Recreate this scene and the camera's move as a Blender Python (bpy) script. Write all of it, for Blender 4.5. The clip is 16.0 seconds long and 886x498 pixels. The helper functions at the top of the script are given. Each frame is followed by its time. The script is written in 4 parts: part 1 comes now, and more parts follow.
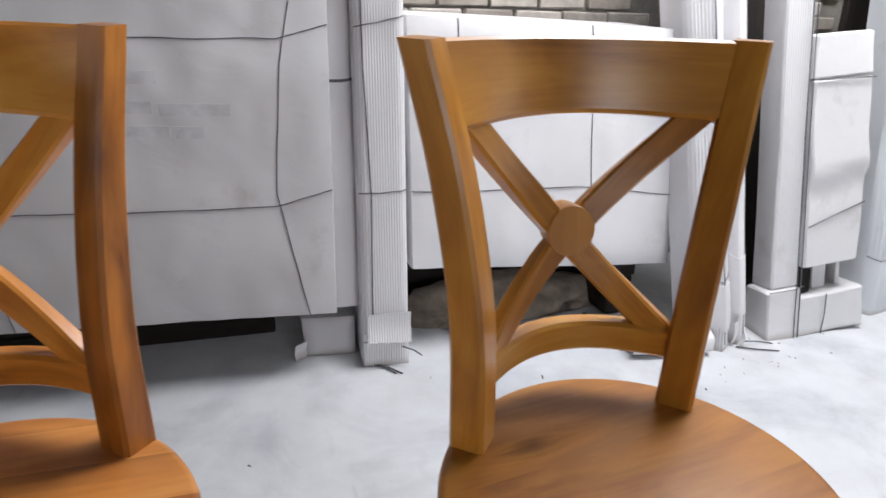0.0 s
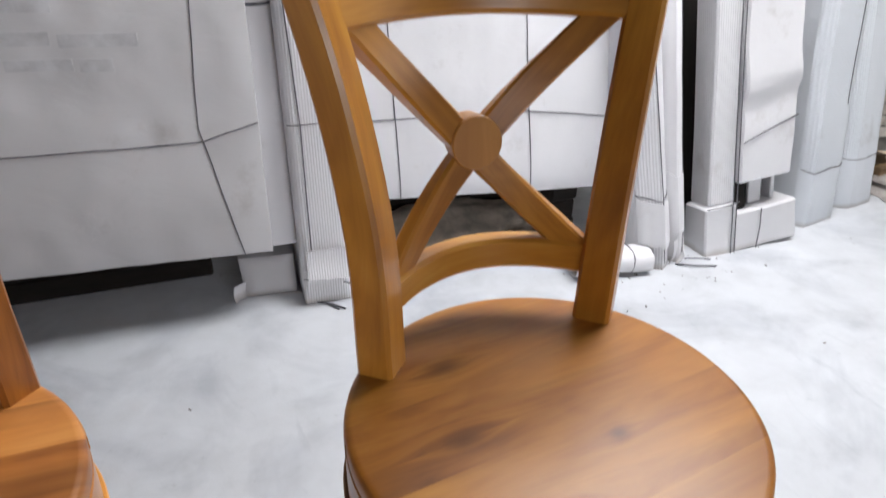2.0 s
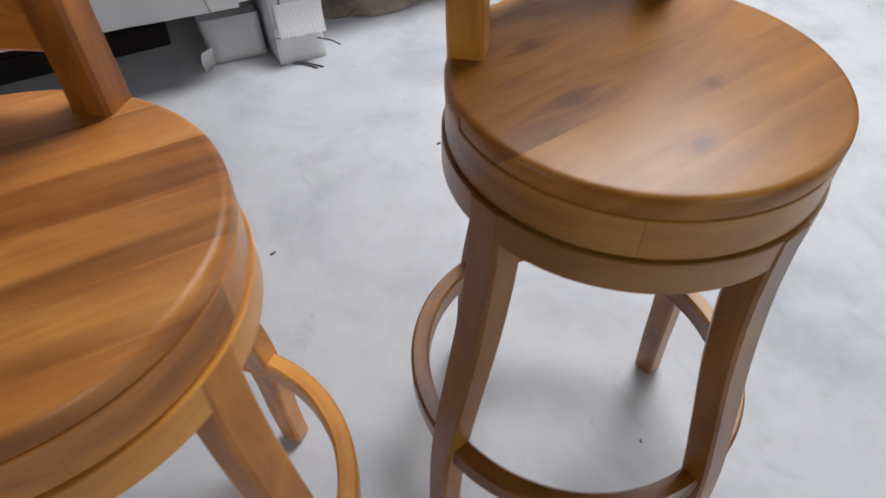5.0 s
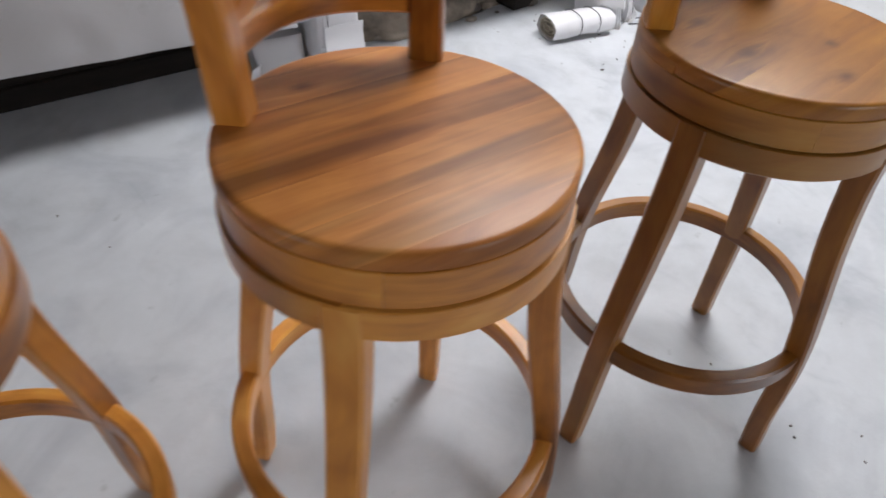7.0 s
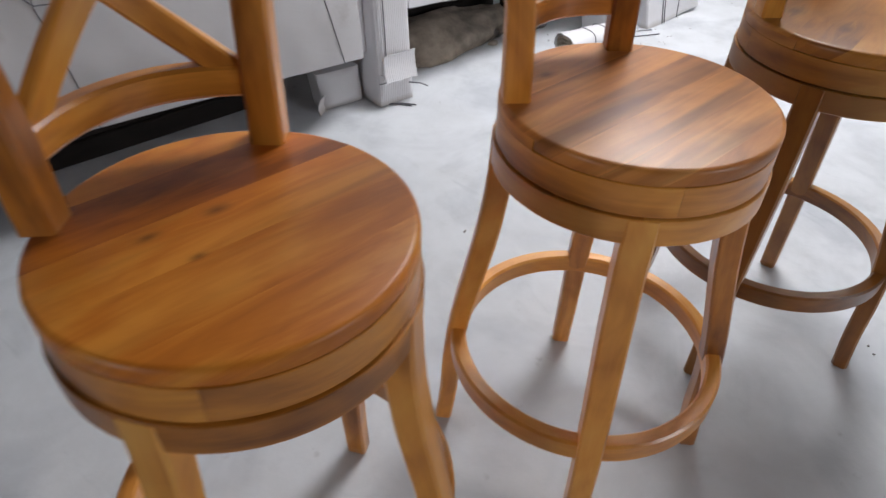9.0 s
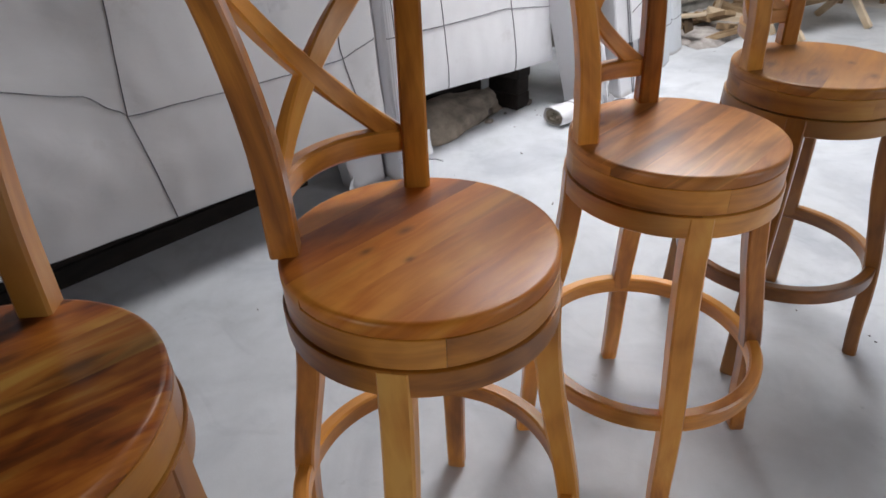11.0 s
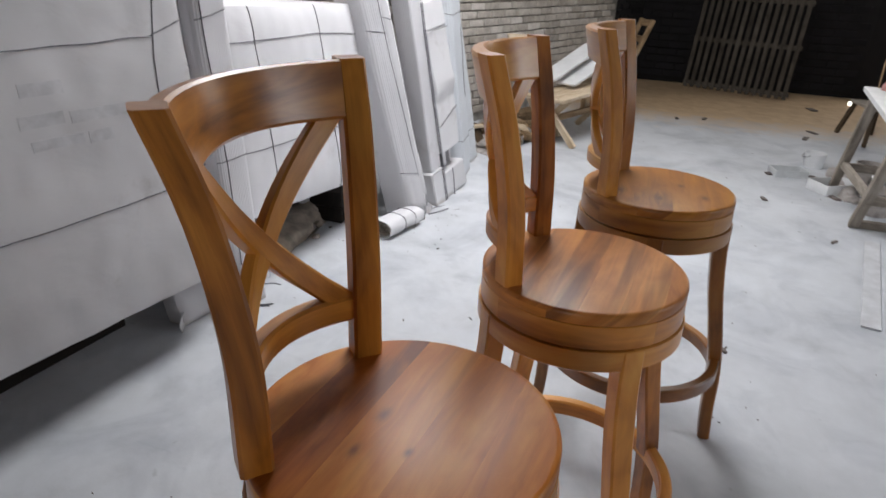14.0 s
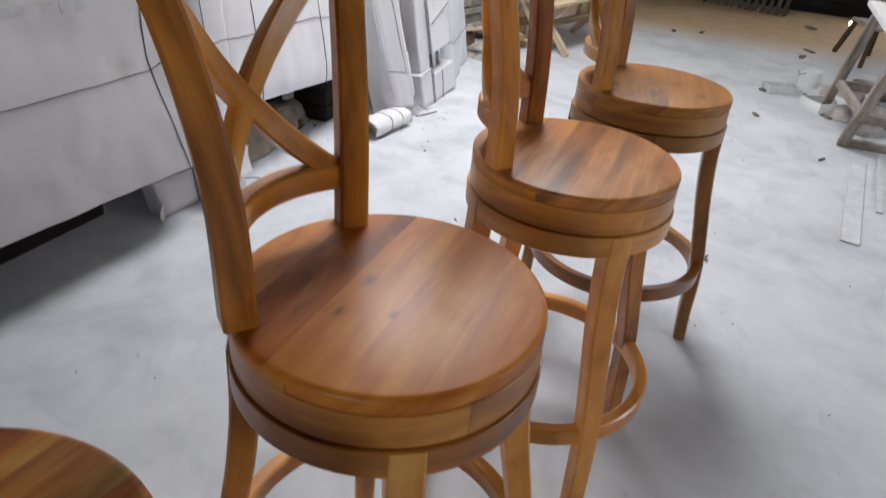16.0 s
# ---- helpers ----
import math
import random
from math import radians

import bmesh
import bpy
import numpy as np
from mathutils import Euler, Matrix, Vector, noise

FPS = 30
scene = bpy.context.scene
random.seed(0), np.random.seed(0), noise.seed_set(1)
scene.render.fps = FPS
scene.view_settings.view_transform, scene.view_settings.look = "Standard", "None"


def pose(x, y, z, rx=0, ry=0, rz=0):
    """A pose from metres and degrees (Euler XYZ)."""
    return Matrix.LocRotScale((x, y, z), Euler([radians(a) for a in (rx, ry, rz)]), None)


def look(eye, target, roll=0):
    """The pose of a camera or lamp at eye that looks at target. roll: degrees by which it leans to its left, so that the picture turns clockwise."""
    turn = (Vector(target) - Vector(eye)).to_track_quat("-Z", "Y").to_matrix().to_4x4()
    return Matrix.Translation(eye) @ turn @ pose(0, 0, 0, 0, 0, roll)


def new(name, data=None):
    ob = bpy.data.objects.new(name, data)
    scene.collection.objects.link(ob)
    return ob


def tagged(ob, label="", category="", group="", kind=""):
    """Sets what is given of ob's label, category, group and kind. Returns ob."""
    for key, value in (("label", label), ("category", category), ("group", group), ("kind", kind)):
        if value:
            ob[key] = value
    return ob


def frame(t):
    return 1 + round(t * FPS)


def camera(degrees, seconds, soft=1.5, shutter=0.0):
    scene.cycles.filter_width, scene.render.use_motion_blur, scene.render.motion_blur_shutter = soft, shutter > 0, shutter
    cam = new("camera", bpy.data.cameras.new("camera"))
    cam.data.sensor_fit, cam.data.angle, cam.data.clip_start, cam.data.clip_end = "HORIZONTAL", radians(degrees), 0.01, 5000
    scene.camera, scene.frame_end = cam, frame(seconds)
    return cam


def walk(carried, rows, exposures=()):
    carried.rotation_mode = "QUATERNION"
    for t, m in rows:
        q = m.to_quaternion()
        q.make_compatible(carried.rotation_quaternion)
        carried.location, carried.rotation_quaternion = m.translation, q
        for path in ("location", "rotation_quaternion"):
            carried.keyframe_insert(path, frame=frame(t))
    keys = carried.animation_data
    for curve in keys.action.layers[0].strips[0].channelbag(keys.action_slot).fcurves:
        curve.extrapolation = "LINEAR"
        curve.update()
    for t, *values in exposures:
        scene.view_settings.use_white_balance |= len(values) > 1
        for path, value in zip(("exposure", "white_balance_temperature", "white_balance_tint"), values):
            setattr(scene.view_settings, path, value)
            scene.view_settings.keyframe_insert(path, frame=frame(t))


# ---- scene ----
# ---------------------------------------------------------------- camera
cam = camera(67.97, 16.0, soft=1.5, shutter=0.7)
PATH = [
    (0.0, pose(-0.3764, -0.3987, 1.2298, 67.74, -2.11, -20.72)),
    (0.5, pose(-0.3463, -0.4032, 1.2250, 67.12, -1.56, -22.48)),
    (1.0, pose(-0.3249, -0.4013, 1.2193, 66.04, -1.50, -24.35)),
    (1.5, pose(-0.3156, -0.3973, 1.2108, 64.59, -1.28, -24.84)),
    (2.0, pose(-0.3121, -0.3937, 1.1988, 62.29, -1.16, -25.34)),
    (2.5, pose(-0.3099, -0.3898, 1.1725, 57.97, -1.14, -25.52)),
    (3.0, pose(-0.3184, -0.3941, 1.1453, 53.28, -1.27, -23.75)),
    (3.5, pose(-0.3441, -0.4013, 1.1211, 48.04, -1.64, -22.18)),
    (3.7, pose(-0.3535, -0.4029, 1.1185, 46.82, -1.63, -22.35)),
    (5.8, pose(-0.6717, -0.3410, 1.1302, 44.54, -2.16, -39.76)),
    (6.0, pose(-0.7318, -0.3319, 1.1238, 45.43, -3.38, -40.64)),
    (6.5, pose(-0.8330, -0.3501, 1.1297, 46.84, -3.74, -39.77)),
    (7.0, pose(-0.9668, -0.3741, 1.1583, 47.43, -3.23, -39.47)),
    (7.5, pose(-1.0870, -0.3727, 1.1707, 48.87, -3.20, -39.16)),
    (8.0, pose(-1.2075, -0.3373, 1.1669, 50.07, -3.19, -40.41)),
    (8.5, pose(-1.3250, -0.3020, 1.1693, 50.40, -2.38, -43.37)),
    (9.0, pose(-1.4200, -0.2816, 1.1928, 50.66, -1.40, -45.95)),
    (9.2, pose(-1.4749, -0.2800, 1.1997, 51.37, -1.85, -46.18)),
    (11.3, pose(-1.7821, -0.2866, 1.2605, 59.19, 1.70, -51.87)),
    (11.5, pose(-1.7892, -0.2819, 1.2690, 60.18, 1.05, -52.14)),
    (12.0, pose(-1.8040, -0.2661, 1.3013, 64.62, 0.39, -53.63)),
    (12.5, pose(-1.8069, -0.2253, 1.3162, 67.58, -0.92, -55.74)),
    (13.0, pose(-1.8124, -0.1584, 1.3250, 68.48, -1.19, -59.17)),
    (13.5, pose(-1.8091, -0.0536, 1.3238, 68.01, -1.68, -66.35)),
    (14.0, pose(-1.8008, -0.0030, 1.3122, 66.27, -2.34, -70.26)),
    (14.5, pose(-1.8037, 0.0223, 1.2985, 65.11, -2.44, -71.68)),
    (15.0, pose(-1.8015, 0.0378, 1.2864, 63.82, -3.14, -71.73)),
    (15.5, pose(-1.8047, 0.0255, 1.2661, 61.61, -4.22, -71.28)),
    (16.0, pose(-1.8087, -0.0019, 1.2451, 58.99, -4.69, -70.64)),
]
walk(cam, PATH, [(0.0, -0.42), (2.0, -0.35), (3.5, -0.56), (6.0, -0.58), (7.5, -0.38), (9.0, -0.36), (11.5, -0.36), (12.5, -0.66), (14.5, -0.62), (16.0, -0.43)])

# ---------------------------------------------------------------- light
NORTH, EAST, SOUTH, WEST, ROOF = 2.05, 7.3, -5.5, -6.0, 2.95

world = bpy.data.worlds.new("world")
scene.world = world
world.use_nodes = True
sky = world.node_tree.nodes.new("ShaderNodeTexSky")
sky.sky_type, sky.sun_disc = "NISHITA", False
sky.sun_elevation, sky.sun_rotation = radians(50), radians(120)
world.node_tree.links.new(sky.outputs["Color"], world.node_tree.nodes["Background"].inputs["Color"])
world.node_tree.nodes["Background"].inputs["Strength"].default_value = 0.08


def area_light(name, eye, target, sx, sy, watts, colour):
    data = bpy.data.lights.new(name, "AREA")
    data.shape, data.size, data.size_y, data.energy, data.color = "RECTANGLE", sx, sy, watts, colour
    ob = new(name, data)
    ob.matrix_world = look(eye, target)
    return ob


# lamps out of view: a roof light over the packs, a faint fill added to brighten the far floor and bricks, a window in
# the end wall, and the open sky outside the south gate and the west door
area_light("roof_light", (1.45, 0.9, ROOF - 0.03), (1.45, 0.9, 0), 1.8, 1.0, 150, (0.985, 0.978, 1.0))
area_light("far_end_fill", (3.7, -0.2, ROOF - 0.03), (3.7, -0.2, 0), 1.2, 0.9, 26, (1.0, 0.97, 0.93))
area_light("gate_sky", (1.2, SOUTH - 2.3, 3.0), (-0.2, 0.3, 0.6), 3.0, 1.5, 360, (0.94, 0.95, 1.0))
area_light("east_window_daylight", (EAST + 0.04, -2.65, 1.85), (0, -0.1, 1.0), 1.2, 1.2, 42, (1.0, 0.96, 0.92))
area_light("west_door_sky", (WEST - 3.0, 1.0, 1.9), (-1.3, 0.1, 0.9), 1.8, 1.6, 230, (1.0, 0.97, 0.95))


# ---------------------------------------------------------------- materials
class Nodes:
    """A small builder for node materials."""

    def __init__(self, name):
        self.mat = bpy.data.materials.new(name)
        self.mat.use_nodes = True
        self.tree = self.mat.node_tree
        self.bsdf = self.tree.nodes["Principled BSDF"]

    def add(self, kind, **values):
        node = self.tree.nodes.new("ShaderNode" + kind)
        for key, value in values.items():
            if key in node.inputs:
                self.feed(node.inputs[key], value)
        return node

    def feed(self, socket, value):
        if isinstance(value, bpy.types.NodeSocket):
            self.tree.links.new(value, socket)
        else:
            socket.default_value = value

    def math(self, op, a, b=0.0, c=0.0):
        node = self.tree.nodes.new("ShaderNodeMath")
        node.operation = op
        for socket, value in zip(node.inputs, (a, b, c)):
            self.feed(socket, value)
        return node.outputs[0]

    def vmath(self, op, a, b=(0, 0, 0)):
        node = self.tree.nodes.new("ShaderNodeVectorMath")
        node.operation = op
        self.feed(node.inputs[0], a)
        self.feed(node.inputs[1], b)
        return node.outputs["Value" if op in ("LENGTH", "DISTANCE", "DOT_PRODUCT") else "Vector"]

    def ramp(self, fac, stops):
        node = self.tree.nodes.new("ShaderNodeValToRGB")
        self.feed(node.inputs["Fac"], fac)
        el = node.color_ramp.elements
        while len(el) < len(stops):
            el.new(0.5)
        for e, (p, c) in zip(el, stops):
            e.position, e.color = p, (*c, 1) if len(c) == 3 else c
        return node.outputs["Color"]

    def noise(self, vector, scale, detail=3.0, rough=0.55, distortion=0.0):
        node = self.add("TexNoise", Vector=vector, Scale=scale, Detail=detail, Roughness=rough, Distortion=distortion)
        return node.outputs["Fac"]

    def mix(self, fac, a, b, blend="MIX"):
        node = self.tree.nodes.new("ShaderNodeMix")
        node.data_type, node.blend_type = "RGBA", blend
        self.feed(node.inputs[0], fac)
        self.feed(node.inputs[6], a)
        self.feed(node.inputs[7], b)
        return node.outputs[2]

    def bump(self, height, strength=0.2, distance=0.01, after=None):
        node = self.add("Bump", Height=height, Strength=strength, Distance=distance)
        if after:
            self.feed(node.inputs["Normal"], after)
        return node.outputs["Normal"]

    def finish(self, colour, rough, normal=None, metal=0.0, coat=0.0, coat_rough=0.1, spec=0.5):
        self.feed(self.bsdf.inputs["Base Color"], colour)
        self.feed(self.bsdf.inputs["Roughness"], rough)
        self.feed(self.bsdf.inputs["Metallic"], metal)
        self.feed(self.bsdf.inputs["Coat Weight"], coat)
        self.feed(self.bsdf.inputs["Coat Roughness"], coat_rough)
        self.feed(self.bsdf.inputs["Coat IOR"], 1.6)
        self.feed(self.bsdf.inputs["Specular IOR Level"], spec)
        if normal:
            self.feed(self.bsdf.inputs["Normal"], normal)
        return self.mat


def grey(v):
    return (v, v, v, 1)


def wood(name, stops, boards=0.0, knots=(), rough=0.48, coat=0.25, tone=0.5, gloss=0.33, streaks=0.0, contrast=1.0):
    """Varnished timber, with the grain along u of the UV map (metres)."""
    n = Nodes(name)
    uv = n.add("UVMap").outputs["UV"]
    rnd = n.add("ObjectInfo").outputs["Random"]
    tint = n.add("ObjectInfo").outputs["Color"]
    sep = n.add("SeparateXYZ", Vector=uv)
    u, v = sep.outputs["X"], sep.outputs["Y"]
    shift = n.math("MULTIPLY", rnd, 37.0)
    if boards:
        wob = n.math("MULTIPLY", n.noise(n.add("CombineXYZ", X=u, Y=v).outputs[0], 3.0, 1.0), 0.004)
        cell = n.math("FLOOR", n.math("DIVIDE", n.math("ADD", v, n.math("ADD", wob, 0.03)), boards))
        board = n.add("TexWhiteNoise", Vector=n.add("CombineXYZ", X=cell, Y=shift).outputs[0]).outputs["Value"]
        shift = n.math("ADD", shift, n.math("MULTIPLY", cell, 5.3))
    # knots push the grain aside
    dark = None
    vv = v
    for ku, kv, kr in knots:
        du, dv = n.math("SUBTRACT", u, ku), n.math("SUBTRACT", v, kv)
        d2 = n.math("ADD", n.math("MULTIPLY", n.math("MULTIPLY", du, du), 0.3), n.math("MULTIPLY", dv, dv))
        g = n.math("POWER", 2.718, n.math("DIVIDE", d2, -kr * kr))
        push = n.math("MULTIPLY", g, n.math("MULTIPLY", n.math("SIGN", dv), kr * 0.6))
        vv = n.math("SUBTRACT", vv, push)
        rag = n.math("ADD", 0.6, n.math("MULTIPLY", n.noise(n.add("CombineXYZ", X=n.math("MULTIPLY", u, 60.0), Y=n.math("MULTIPLY", v, 90.0)).outputs[0], 1.0, 2.0), 0.9))
        core = n.math("POWER", 2.718, n.math("DIVIDE", n.math("MULTIPLY", d2, rag), -(kr * 0.42) ** 2))
        dark = core if dark is None else n.math("MAXIMUM", dark, core)
    vec = n.add("CombineXYZ", X=n.math("MULTIPLY", u, 1.5), Y=n.math("MULTIPLY", vv, 10.0), Z=shift).outputs[0]
    fine = n.add("CombineXYZ", X=n.math("MULTIPLY", u, 9.0), Y=n.math("MULTIPLY", vv, 230.0), Z=shift).outputs[0]
    wide = n.add("CombineXYZ", X=n.math("MULTIPLY", u, 1.1), Y=n.math("MULTIPLY", vv, 4.0), Z=shift).outputs[0]
    grain = n.noise(vec, 1.6, 5.0, 0.62, 0.9)
    pores = n.noise(fine, 1.0, 2.0)
    broad = n.noise(wide, 1.3, 2.0)
    fac = n.math("ADD", n.math("MULTIPLY", grain, 0.78), n.math("MULTIPLY", broad, 0.42))
    fac = n.math("ADD", n.math("MULTIPLY", n.math("SUBTRACT", fac, 0.6), 1.35), 0.5)
    fac = n.math("ADD", fac, n.math("MULTIPLY", n.math("SUBTRACT", pores, 0.5), 0.08))
    blotch = n.noise(n.add("CombineXYZ", X=n.math("MULTIPLY", u, 7.0), Y=n.math("MULTIPLY", vv, 16.0), Z=shift).outputs[0], 1.0, 2.0, 0.5, 1.2)
    fac = n.math("ADD", fac, n.math("MULTIPLY", n.math("SUBTRACT", blotch, 0.5), 0.55))
    if boards:
        fac = n.math("ADD", fac, n.math("MULTIPLY", n.math("SUBTRACT", board, 0.5), tone * 0.5))
    else:
        fac = n.math("ADD", fac, n.math("MULTIPLY", n.math("SUBTRACT", rnd, 0.5), tone * 0.34))
    if contrast != 1.0:
        fac = n.math("ADD", n.math("MULTIPLY", n.math("SUBTRACT", fac, 0.5), contrast), 0.5)
    colour = n.ramp(fac, stops)
    if streaks:
        lines = n.noise(n.add("CombineXYZ", X=n.math("MULTIPLY", u, 2.4), Y=n.math("MULTIPLY", vv, 30.0), Z=n.math("ADD", shift, 3.0)).outputs[0], 1.0, 2.0, 0.5, 0.35)
        lines = n.ramp(lines, [(0.50, (0, 0, 0)), (0.74, (1, 1, 1))])
        colour = n.mix(n.math("MULTIPLY", lines, streaks), colour, (0.11, 0.036, 0.011, 1))
    if dark is not None:
        colour = n.mix(n.math("MULTIPLY", n.math("POWER", dark, 0.6), 0.72), colour, (0.10, 0.028, 0.007, 1))
    colour = n.mix(1.0, colour, tint, "MULTIPLY")
    hgt = n.math("ADD", n.math("MULTIPLY", pores, 0.5), n.math("MULTIPLY", grain, 0.5))
    r = n.math("ADD", rough - 0.06, n.math("MULTIPLY", grain, 0.16))
    return n.finish(colour, r, n.bump(hgt, 0.10, 0.0015), coat=coat, coat_rough=gloss, spec=0.3)


TEAK = [(0.05, (0.19, 0.070, 0.013)), (0.34, (0.48, 0.200, 0.034)), (0.60, (0.70, 0.335, 0.066)), (0.92, (0.83, 0.490, 0.130))]
MAT = {}
MAT["teak"] = wood("teak", TEAK, tone=0.9, rough=0.38, coat=0.55, gloss=0.3, contrast=1.12)
# teak of the boss, lightened in place of its glossy reflection
MAT["teak_sheen"] = wood("teak_sheen", [(0.1, (0.44, 0.20, 0.060)), (0.6, (0.62, 0.32, 0.11)), (0.9, (0.70, 0.43, 0.18))], rough=0.38, coat=0.55, gloss=0.2)
MAT["old_wood"] = wood("old_wood", [(0.2, (0.12, 0.075, 0.04)), (0.5, (0.27, 0.18, 0.10)), (0.8, (0.42, 0.31, 0.19))], rough=0.7, coat=0.0)
MAT["pale_wood"] = wood("pale_wood", [(0.2, (0.38, 0.28, 0.18)), (0.5, (0.55, 0.44, 0.31)), (0.8, (0.68, 0.58, 0.45))], rough=0.65, coat=0.0)
MAT["grey_wood"] = wood("grey_wood", [(0.2, (0.045, 0.038, 0.031)), (0.5, (0.085, 0.073, 0.061)), (0.8, (0.125, 0.11, 0.092))], rough=0.8, coat=0.0)
# near-black that stands for shade in gaps: bearers, added boards, pack slot
MAT["shade_black"] = wood("shade_black", [(0.2, (0.006, 0.005, 0.004)), (0.6, (0.016, 0.012, 0.010)), (0.9, (0.03, 0.024, 0.02))], rough=0.8, coat=0.0)
MAT["weathered"] = wood("weathered", [(0.2, (0.13, 0.11, 0.09)), (0.5, (0.25, 0.215, 0.18)), (0.8, (0.37, 0.33, 0.28))], rough=0.75, coat=0.0)
MAT["dark_wood"] = wood("dark_wood", [(0.2, (0.03, 0.02, 0.012)), (0.6, (0.07, 0.045, 0.025)), (0.9, (0.12, 0.08, 0.05))], rough=0.75, coat=0.0)


def paper(name, ribs=False, base=(0.71, 0.705, 0.73), gloss=0.55, plain_foot=0.0):
    """White corrugated wrapping: soft creases, scuffs and, on some, fine upright ribs."""
    n = Nodes(name)
    pos = n.add("NewGeometry").outputs["Position"]
    sep = n.add("SeparateXYZ", Vector=pos)
    big = n.noise(pos, 2.2, 3.0, 0.5, 0.4)
    mid = n.noise(n.vmath("MULTIPLY", pos, (5, 5, 9)), 1.0, 3.0, 0.5, 0.8)
    dirt = n.noise(pos, 5.0, 6.0, 0.7)
    b = base
    colour = n.ramp(big, [(0.25, tuple(c * 0.90 for c in b)), (0.7, b)])
    spots = n.ramp(dirt, [(0.60, (1, 1, 1)), (0.78, (0.80, 0.78, 0.76))])
    colour = n.mix(1.0, colour, spots, "MULTIPLY")
    height = n.math("ADD", n.math("MULTIPLY", big, 1.0), n.math("MULTIPLY", mid, 0.35))
    normal = n.bump(height, 0.24, 0.03)
    if ribs:
        across = n.add("SeparateXYZ", Vector=n.add("UVMap").outputs["UV"])
        wave = n.math("SINE", n.math("MULTIPLY", across.outputs["X"], 6.2832 / 0.0085))
        if plain_foot:
            wave = n.math("MULTIPLY", wave, n.math("GREATER_THAN", across.outputs["Y"], plain_foot))
        normal = n.bump(wave, 0.5, 0.0016, normal)
    # grime where the wrapping has stood on the floor
    low = n.math("SUBTRACT", 0.05, n.math("ADD", sep.outputs["Z"], n.math("MULTIPLY", dirt, 0.045)))
    grime = n.add("Clamp", Value=n.math("MULTIPLY", low, 40.0)).outputs[0]
    colour = n.mix(n.math("MULTIPLY", grime, 0.55), colour, (0.30, 0.26, 0.22, 1))
    return n.finish(colour, gloss, normal, spec=0.5)


MAT["paper"] = paper("wrapping_paper", False, (0.72, 0.715, 0.735))
MAT["paper_grey"] = paper("grey_wrapping_paper", False, (0.55, 0.545, 0.56), 0.42)
MAT["paper_ribbed"] = paper("ribbed_wrapping", True)
MAT["paper_cool"] = paper("cool_wrapping", True, (0.68, 0.71, 0.75), 0.55, 0.25)


def plain(name, colour, rough=0.6, metal=0.0, vary=0.25, scale=20.0, bump=0.1):
    n = Nodes(name)
    pos = n.add("NewGeometry").outputs["Position"]
    f = n.noise(pos, scale, 5.0, 0.6)
    lo = tuple(c * (1 - vary) for c in colour)
    hi = tuple(min(1, c * (1 + vary)) for c in colour)
    col = n.ramp(f, [(0.3, lo), (0.7, hi)])
    return n.finish(col, rough, n.bump(n.noise(pos, scale * 6, 3.0), bump, 0.004), metal)


MAT["strap"] = plain("strap", (0.10, 0.10, 0.115), 0.5, 0.0, 0.3, 60)
MAT["ink"] = plain("ink", (0.495, 0.495, 0.515), 0.7, 0.0, 0.12, 30, 0.02)
MAT["tin"] = plain("tin", (0.45, 0.46, 0.48), 0.35, 0.8, 0.3, 30)
MAT["black_metal"] = plain("black_metal", (0.05, 0.05, 0.055), 0.45, 0.5, 0.3, 30)
MAT["rag"] = plain("rag", (0.36, 0.33, 0.31), 0.9, 0.0, 0.4, 14, 0.5)
MAT["pink_rag"] = plain("pink_rag", (0.42, 0.22, 0.21), 0.9, 0.0, 0.4, 14, 0.5)
MAT["board_white"] = plain("board_white", (0.68, 0.69, 0.70), 0.5, 0.0, 0.1, 8)
MAT["plaster"] = plain("plaster", (0.11, 0.105, 0.10), 0.9, 0.0, 0.3, 3.0, 0.4)
# near-black: the shade of the unlit end is put into the wall colour
MAT["unlit_plaster"] = plain("unlit_plaster", (0.007, 0.006, 0.007), 0.9, 0.0, 0.4, 2.0, 0.4)
MAT["roof"] = plain("roof_sheet", (0.07, 0.07, 0.075), 0.6, 0.3, 0.3, 2.0)
MAT["debris"] = plain("debris", (0.13, 0.11, 0.10), 0.85, 0.0, 0.6, 40)
MAT["concrete_pale"] = plain("pale_strip", (0.52, 0.53, 0.55), 0.6, 0.0, 0.15, 12.0)
MAT["dust"] = plain("dust", (0.24, 0.20, 0.16), 0.95, 0.0, 0.5, 9.0, 0.5)
MAT["card_brown"] = plain("card_brown", (0.50, 0.44, 0.36), 0.9, 0.0, 0.25, 40.0, 0.4)
MAT["rubble"] = plain("rubble", (0.30, 0.26, 0.22), 0.95, 0.0, 0.5, 22.0, 0.6)
MAT["tray"] = plain("tray", (0.55, 0.57, 0.58), 0.35, 0.0, 0.1, 20)

n = Nodes("glow")
n.feed(n.bsdf.inputs["Emission Color"], (1.0, 0.96, 0.9, 1))
n.feed(n.bsdf.inputs["Emission Strength"], 7.0)
MAT["glow"] = n.finish((0.8, 0.8, 0.8, 1), 0.3)


